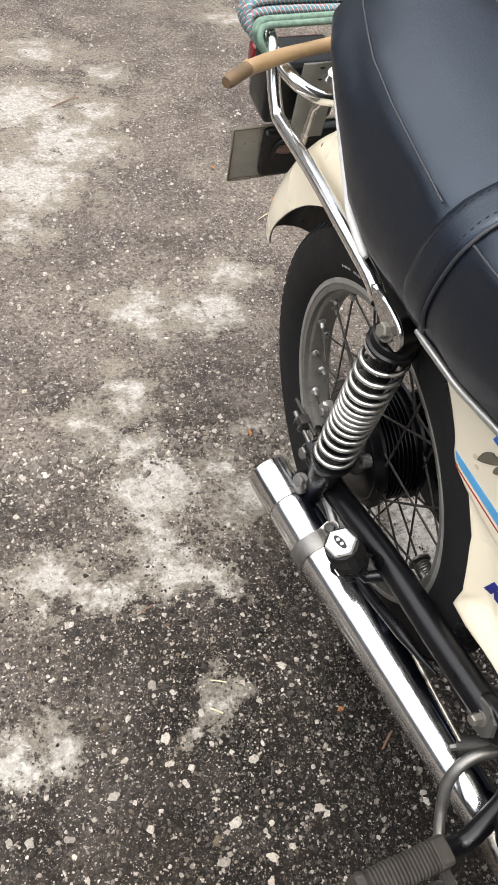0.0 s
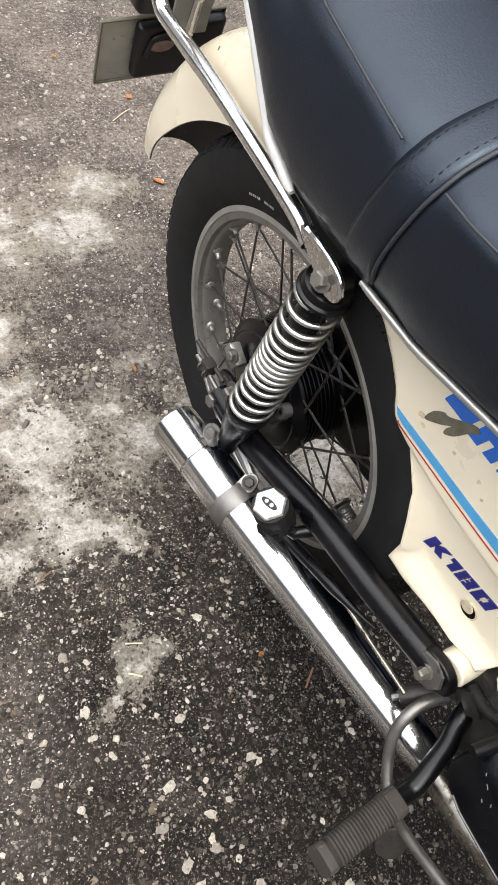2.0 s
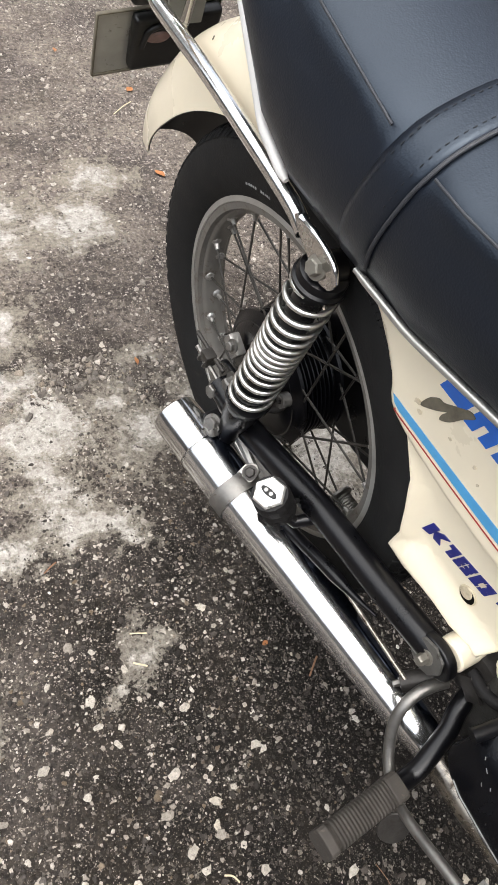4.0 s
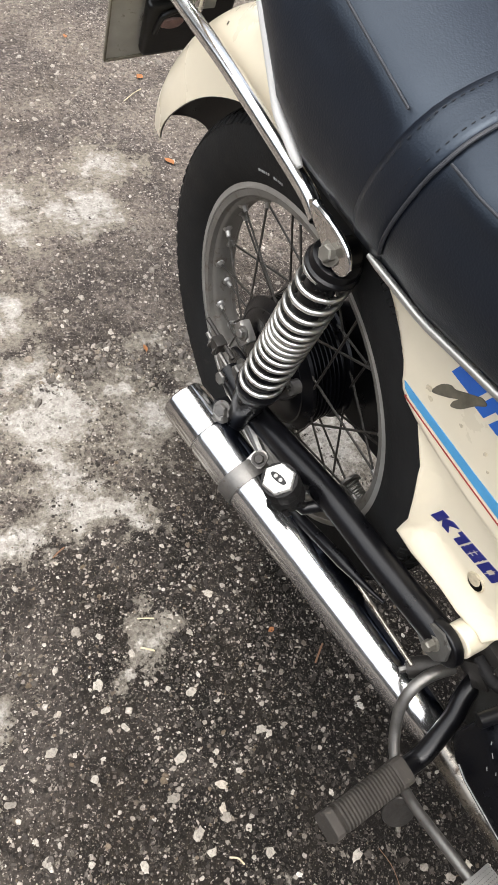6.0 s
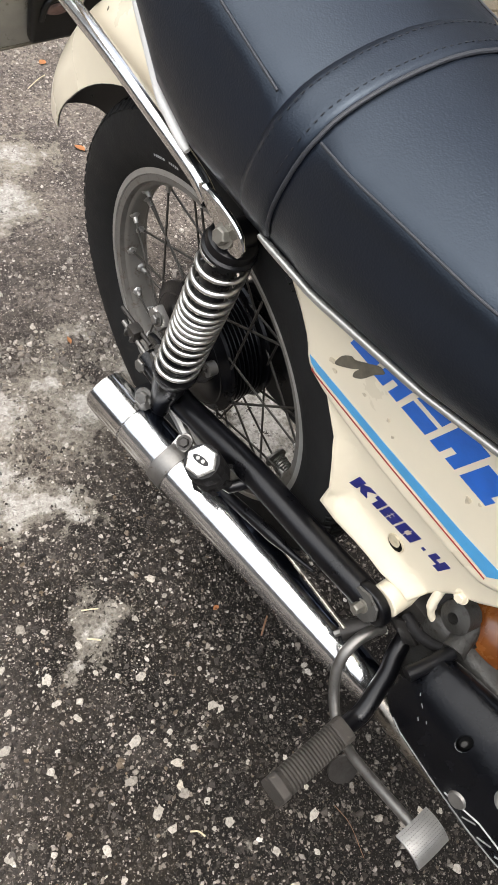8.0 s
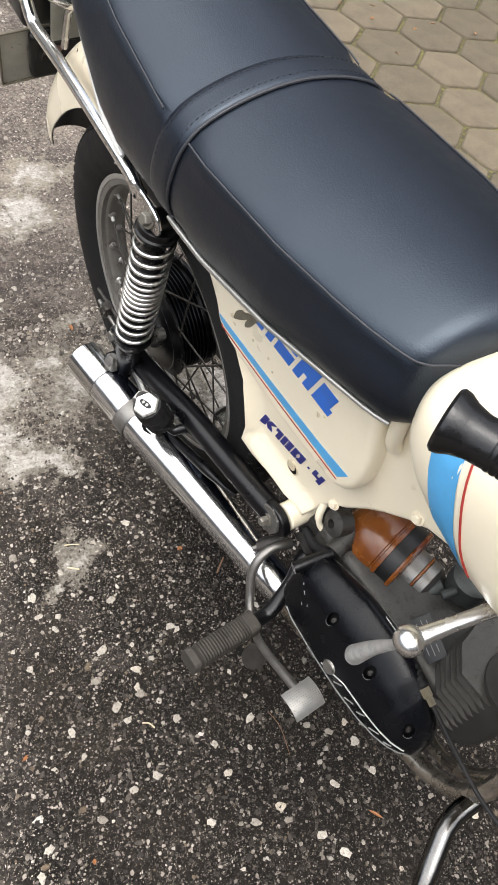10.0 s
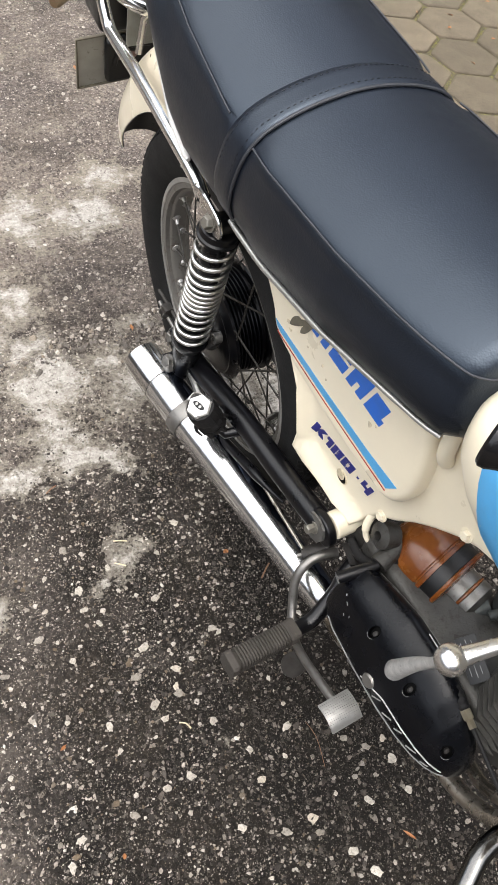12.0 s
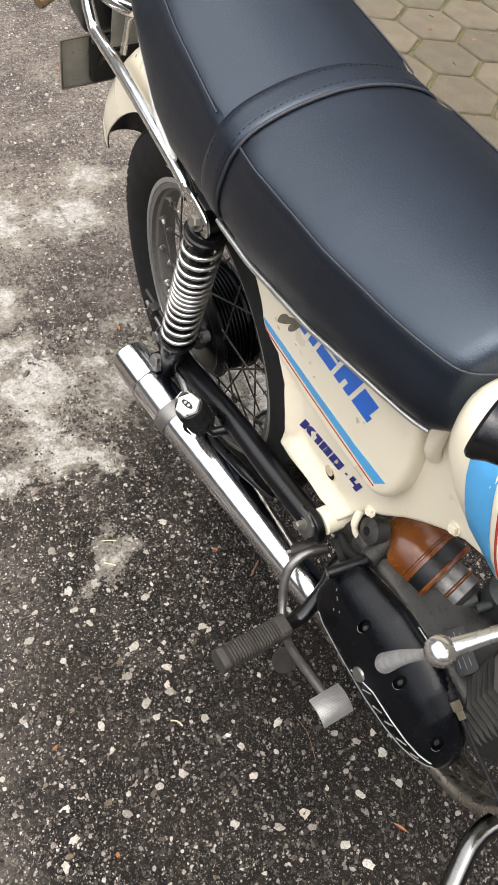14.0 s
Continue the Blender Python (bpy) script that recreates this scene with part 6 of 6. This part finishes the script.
# right handlebar end with its flared rubber grip
def handlebar():
    hb = group_of("handlebar", moped)
    a, b = Vector((-0.152, -0.5725, 0.862)), Vector((-0.108, -0.678, 0.868))
    m = axis_matrix(a, b)
    prof = [(0, 0.004), (0.010, 0.002), (0.0185, 0.0), (0.0200, 0.002), (0.0195, 0.006), (0.0165, 0.012), (0.0145, 0.020), (0.0142, 0.030)]
    for k in range(16):
        h = 0.031 + 0.004 * k
        prof += [(0.0140, h), (0.0147, h + 0.001), (0.0147, h + 0.003), (0.0140, h + 0.004)]
    prof += [(0.0142, 0.098), (0.018, 0.104), (0.018, 0.110), (0.012, 0.112)]
    part("grip", lathe(prof, m, 36), GRIP, hb, "glossy black flared rubber grip", 40)
    part("bar", tube(smooth_path([b + (b - a) * -0.1, b + (b - a) * 0.6, (0.06, -0.70, 0.80), (0.10, -0.76, 0.78)]), 0.011, 16), CHROME, hb)
    return hb


hb = handlebar()


# ---- things tied to the carrier ----
def leaning(ob):
    ob.rotation_euler = moped.rotation_euler.copy()
    return ob


cane = tagged(leaning(new("cane")), "pale bamboo cane with a dark tip lying across the carrier", "cane")
cane.empty_display_size = 0.02
cpts = smooth_path([(-0.122, 0.253, 0.7145), (-0.075, 0.278, 0.7135), (-0.035, 0.2960, 0.712), (0.037, 0.322, 0.709), (0.10, 0.336, 0.706), (0.17, 0.340, 0.702)], 8)
part("shaft", tube(cpts, [0.0080 + 0.0010 * (0.5 + 0.5 * math.sin(i * 0.3)) for i in range(len(cpts))], 16), CANE, cane)
part("tip", tube([(-0.158, 0.2235, 0.7132), (-0.155, 0.2258, 0.7134), (-0.150, 0.230, 0.7137), (-0.120, 0.2545, 0.7146)], [0.0060, 0.0078, 0.0082, 0.0080], 16), CANE_END, cane, "dark cut end of the cane")
part("knot", tube([(-0.1250, 0.2508, 0.7144), (-0.1225, 0.2527, 0.7145), (-0.1195, 0.2549, 0.7146)], [0.0082, 0.0094, 0.0082], 16), CANE, cane)

bungee = tagged(leaning(new("bungee_cord")), "teal, red and white braided bungee cord wound over the carrier", "cord")
bungee.empty_display_size = 0.02
for k, (y, z) in enumerate(((0.358, 0.7330), (0.369, 0.7345), (0.380, 0.7350), (0.391, 0.7335), (0.363, 0.7425), (0.374, 0.7440), (0.385, 0.7430))):
    bow = 0.004 * math.sin(k * 2.1)
    pts = smooth_path([(-0.079, y - 0.006, z - 0.030), (-0.088, y - 0.003, z - 0.012), (-0.080, y, z), (-0.03, y + 0.002 + bow, z + 0.001), (0.05, y + bow, z), (0.14, y - 0.004, z), (0.21, y, z - 0.004)], 8)
    part("strand", tube(pts, 0.0050, 12, uv=True), ROPE, bungee)
part("end_loop", tube(smooth_path([(-0.080, 0.350, 0.706), (-0.066, 0.354, 0.704), (-0.055, 0.364, 0.708), (-0.060, 0.376, 0.710), (-0.078, 0.380, 0.708)], 8), 0.0055, 12, uv=True), ROPE, bungee)

cord = tagged(leaning(new("elastic_cord")), "faded green elastic cord looped round the carrier tube", "cord")
cord.empty_display_size = 0.02
for k in range(3):
    y, z = 0.325 + 0.009 * k, 0.729 + 0.003 * (k == 1)
    pts = smooth_path([(-0.058, y - 0.004, z - 0.034), (-0.076, y - 0.010, z - 0.030), (-0.087, y - 0.008, z - 0.010), (-0.080, y - 0.002, z + 0.001), (-0.05, y, z + 0.002), (0.0, y + 0.004, z + 0.001), (0.08, y + 0.010, z), (0.16, y + 0.012, z)], 8)
    part("strand", tube(pts, 0.0040, 10), CORD, cord)


# ---- litter on the ground ----
def leaf(x, y, size, turn, wide=0.45):
    bm = bmesh.new()
    n = 8
    up, lo, mid = [], [], []
    for i in range(n + 1):
        t = i / n
        w = size * wide * math.sin(math.pi * t) ** 0.8 * 0.5
        px = size * (t - 0.5)
        mid.append(bm.verts.new((px, 0, 0.0025 + 0.001 * math.sin(t * 5))))
        up.append(bm.verts.new((px, w, 0.0045 + 0.002 * math.sin(t * 4))))
        lo.append(bm.verts.new((px, -w, 0.0035 + 0.002 * math.cos(t * 3))))
    for i in range(n):
        bm.faces.new((mid[i], mid[i + 1], up[i + 1], up[i]))
        bm.faces.new((lo[i], lo[i + 1], mid[i + 1], mid[i]))
    bmesh.ops.remove_doubles(bm, verts=bm.verts, dist=1e-6)
    ob = link_mesh("leaf", bm, LEAF, 60)
    ob.matrix_world = pose(x, y, 0, 0, 0, turn)
    return tagged(ob, "small dry orange-brown leaf on the ground", "leaf", "fallen leaves")


for x, y, s, t, w in ((0.214, 0.794, 0.030, 110, 0.6), (0.279, 1.11, 0.026, 40, 0.6), (-0.449, -0.433, 0.013, 20, 0.35), (-0.042, -0.752, 0.022, 120, 0.24), (-0.42, -0.60, 0.008, 70, 0.7),
                      (-0.055, 0.31, 0.020, 80, 0.4), (-0.095, -0.24, 0.012, 10, 0.6), (0.52, 1.9, 0.03, 30, 0.6), (0.16, 1.30, 0.022, 75, 0.5), (0.36, 1.02, 0.020, 140, 0.5)):
    leaf(x, y, s, t, w)
for x, y, s, t in ((1.50, 1.28, 0.025, 20), (1.44, 1.40, 0.022, 60), (1.56, 1.36, 0.02, 120), (1.62, 1.18, 0.022, 10), (1.72, 1.20, 0.02, 150), (1.44, 1.06, 0.018, 90), (1.85, 1.10, 0.024, 45), (1.78, 1.42, 0.02, 5)):
    ob = leaf(x, y, s, t, 0.4)


def stalk(name, a, b, bow, r, mat, label, category):
    mid = (Vector(a) + Vector(b)) / 2 + Vector((bow, bow, 0.001))
    ob = link_mesh(name, tube(smooth_path([a, mid, b], 5), r, 6), mat)
    return tagged(ob, label, category, "stalks on the ground")


stalk("straw", (-0.267, -0.147, 0.004), (-0.245, -0.156, 0.004), 0.0, 0.0011, STRAW, "short pale straw lying on asphalt", "straw")
stalk("straw", (-0.279, -0.187, 0.004), (-0.263, -0.199, 0.004), 0.0, 0.0013, STRAW, "short pale straw lying on asphalt", "straw")
stalk("straw", (-0.283, -0.470, 0.004), (-0.270, -0.485, 0.004), 0.002, 0.0011, STRAW, "short pale straw lying on asphalt", "straw")
stalk("twig", (-0.342, -0.015, 0.004), (-0.321, -0.005, 0.004), 0.001, 0.0011, TWIG, "thin brown twig lying on asphalt", "twig")
stalk("twig", (-0.06, -0.31, 0.006), (-0.035, -0.29, 0.006), 0.002, 0.0014, TWIG, "thin brown twig lying on asphalt", "twig")
stalk("straw", (0.20, 1.02, 0.004), (0.26, 1.06, 0.004), 0.006, 0.0011, STRAW, "short pale straw lying on asphalt", "straw")
stalk("twig", (-0.23, 1.70, 0.004), (-0.14, 1.76, 0.004), 0.02, 0.0013, TWIG, "thin brown twig lying on asphalt", "twig")
stalk("straw", (-0.11, -0.62, 0.004), (-0.105, -0.55, 0.004), 0.006, 0.0004, TWIG, "short pale straw lying on asphalt", "straw")


# ---- pavers with mossy joints ----
def paver_mesh():
    bm = bmesh.new()
    s = 0.1235
    # hexagon with rounded corners
    outline = []
    for k in range(6):
        corner = [Vector((math.cos(radians(60 * n)), math.sin(radians(60 * n)), 0)) for n in (k - 1, k, k + 1)]
        outline += [corner[1].lerp(corner[0], 0.09), corner[1] * 0.975, corner[1].lerp(corner[2], 0.09)]
    rings = []
    for r, z in ((s, -0.05), (s, -0.009), (s * 0.985, -0.0035), (s * 0.96, -0.001), (s * 0.92, 0.0)):
        rings.append([bm.verts.new((r * q.x, r * q.y, z)) for q in outline])
    for a, b in zip(rings, rings[1:]):
        for k in range(18):
            j = (k + 1) % 18
            bm.faces.new((a[k], a[j], b[j], b[k]))
    bm.faces.new(rings[-1])
    me = bpy.data.meshes.new("paver")
    bm.to_mesh(me)
    bm.free()
    me.materials.append(PAVER)
    return me


pm = paver_mesh()
rng = random.Random(5)
PS, PT = 0.130, radians(-22)
rest_v, rest_f = [], []
flat = [tuple(vert.co) for vert in pm.vertices]
polys = [tuple(p.vertices) for p in pm.polygons]
for i in range(-32, 33):
    for j in range(-40, 41):
        u, v = 1.5 * PS * i, math.sqrt(3) * PS * (j + 0.5 * (i % 2))
        x, y = 1.530 + u * math.cos(PT) - v * math.sin(PT), 1.317 + u * math.sin(PT) + v * math.cos(PT)
        if not (1.05 < x < 3.55 and -4.6 < y < 6.1):
            continue
        place = Matrix.Translation((x, y, rng.uniform(-0.0015, 0.0015))) @ Euler((rng.uniform(-0.008, 0.008), rng.uniform(-0.008, 0.008), PT + rng.uniform(-0.02, 0.02))).to_matrix().to_4x4()
        if x < 3.2 and -0.9 < y < 3.9:
            ob = new("paver", pm)
            ob.parent = pavement
            ob.matrix_local = place
        else:
            base = len(rest_v)
            rest_v += [tuple(place @ Vector(q)) for q in flat]
            rest_f += [tuple(k + base for k in p) for p in polys]
me = bpy.data.meshes.new("outer_pavers")
me.from_pydata(rest_v, [], rest_f)
me.materials.append(PAVER)
outer = tagged(new("outer_pavers", me), "hexagonal concrete pavers in mossy joints", "pavers", kind="stuff")


# ---- pale stones set in the asphalt ----
def pebbles(n, sides, rng):
    """n angular flat-topped stones of reach 1: a base ring, a shoulder ring and a tilted top."""
    ang = (np.arange(sides) + rng.uniform(-0.38, 0.38, (n, sides))) * 2 * math.pi / sides
    rad = rng.uniform(0.58, 1.12, (n, sides))
    squash = rng.uniform(0.60, 1.0, (n, 1))
    x, y = rad * np.cos(ang), rad * np.sin(ang) * squash
    shrink = rng.uniform(0.50, 0.85, (n, sides))
    sx, sy = rng.uniform(-0.16, 0.16, (2, n, 1))
    low = np.stack([x * 1.04, y * 1.04, np.full_like(x, -0.30)], 2)
    mid = np.stack([x, y, 0.12 + x * sx + y * sy], 2)
    top = np.stack([x * shrink, y * shrink, 0.30 + x * sx * 1.6 + y * sy * 1.6], 2)
    return np.concatenate([low, mid, top], 1)


def pebble_faces(sides):
    k = np.arange(sides)
    j = (k + 1) % sides
    rows = []
    for r in (0, 1):
        rows += [(a + r * sides, b + r * sides, b + (r + 1) * sides, a + (r + 1) * sides) for a, b in zip(k.tolist(), j.tolist())]
    return rows, [t + 2 * sides for t in range(sides)]


def stone_meshes(count):
    rng = np.random.default_rng(11)
    quads, top = pebble_faces(11)
    out = []
    for p in pebbles(count, 11, rng):
        me = bpy.data.meshes.new("stone")
        me.from_pydata(p.tolist(), [], quads + [top])
        me.materials.append(STONE)
        out.append(me)
    return out


shapes = stone_meshes(24)
# the largest stones, where they lie
BIG_STONES = [(-0.350, -0.130), (-0.352, -0.244), (-0.350, -0.210), (-0.241, -0.271), (-0.289, -0.341), (-0.255, -0.393), (-0.317, -0.380), (-0.305, -0.429), (-0.299, -0.456), (-0.464, -0.515), (-0.487, -0.583),
              (-0.333, -0.546), (-0.297, -0.546), (-0.205, -0.594), (-0.134, -0.544), (-0.259, -0.638), (-0.161, -0.671), (-0.159, -0.693), (-0.072, -0.687), (-0.036, -0.622), (-0.466, -0.557), (-0.389, -0.559),
              (-0.478, -0.375), (-0.433, -0.264), (-0.293, -0.188), (-0.201, -0.549), (-0.008, -0.653), (-0.008, -0.701), (-0.062, -0.596), (-0.233, -0.488), (-0.109, -0.770), (-0.126, -0.734), (-0.202, -0.670)]
rng = random.Random(21)


def stone(x, y, r):
    ob = new("stone", shapes[rng.randrange(24)])
    ob.parent = ground
    ob.location = (x, y, r * 0.02)
    ob.scale = (r, r, r * 0.75)
    ob.rotation_euler = Euler((0, 0, rng.uniform(0, 6.28)))


for x, y in BIG_STONES:
    stone(x, y, rng.uniform(0.0072, 0.0098))
made = 0
while made < 267:
    x, y = rng.uniform(-0.62, 0.12), rng.uniform(-0.86, 0.85)
    # fewer under the cement splashes
    if any((x - sx) ** 2 + (y - sy) ** 2 < (0.8 * sr) ** 2 for sx, sy, sr, sp in STAINS) and rng.random() < 0.85:
        continue
    if any((x - sx) ** 2 + (y - sy) ** 2 < 0.02 ** 2 for sx, sy in BIG_STONES):
        continue
    if y > 0 and rng.random() < 0.35:
        continue
    stone(x, y, min(0.0085, 0.0036 + rng.expovariate(1 / 0.0013)))
    made += 1


def loose_chips():
    rng = np.random.default_rng(31)
    n = 200000
    x, y = rng.uniform(-0.75, 1.0, n), rng.uniform(-1.0, 2.8, n)
    keep = (x < 0.35 + 0.24 * np.maximum(0, y)) & ((y < 0.35) | (rng.random(n) < 0.06))
    for sx, sy, sr, sp in STAINS:
        keep &= ((x - sx) ** 2 + (y - sy) ** 2 > (0.75 * sr) ** 2) | (rng.random(n) < 0.06)
    x, y = x[keep][:70000], y[keep][:70000]
    n = len(x)
    r = np.minimum(np.where(y > 0.25, 0.011, 0.0075), np.where(y > 0.25, 0.0015, 0.0009) + rng.exponential(1.0, n) * np.where(y > 0.25, 0.0019, 0.00105))
    p = pebbles(n, 6, rng)[:, 6:] * r[:, None, None]
    a = rng.uniform(0, 6.28, n)[:, None]
    px = p[:, :, 0] * np.cos(a) - p[:, :, 1] * np.sin(a) + x[:, None]
    py = p[:, :, 0] * np.sin(a) + p[:, :, 1] * np.cos(a) + y[:, None]
    # the shoulder ring sinks to the asphalt
    pz = p[:, :, 2] * 1.4
    pz[:, :6] = -0.0004
    verts = np.stack([px, py, pz], 2).reshape(-1, 3)
    k = np.arange(6)
    j = (k + 1) % 6
    side = np.stack([k, j, j + 6, k + 6], 1)
    base = np.arange(n) * 12
    quads = (base[:, None, None] + side[None]).reshape(-1, 4)
    tops = (base[:, None] + np.arange(6, 12)[None])
    me = bpy.data.meshes.new("gravel")
    me.from_pydata(verts.tolist(), [], quads.tolist() + tops.tolist())
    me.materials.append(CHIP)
    ob = new("gravel", me)
    return tagged(ob, "fine pale stone chips bedded in the asphalt", "gravel", kind="stuff")


chips = loose_chips()
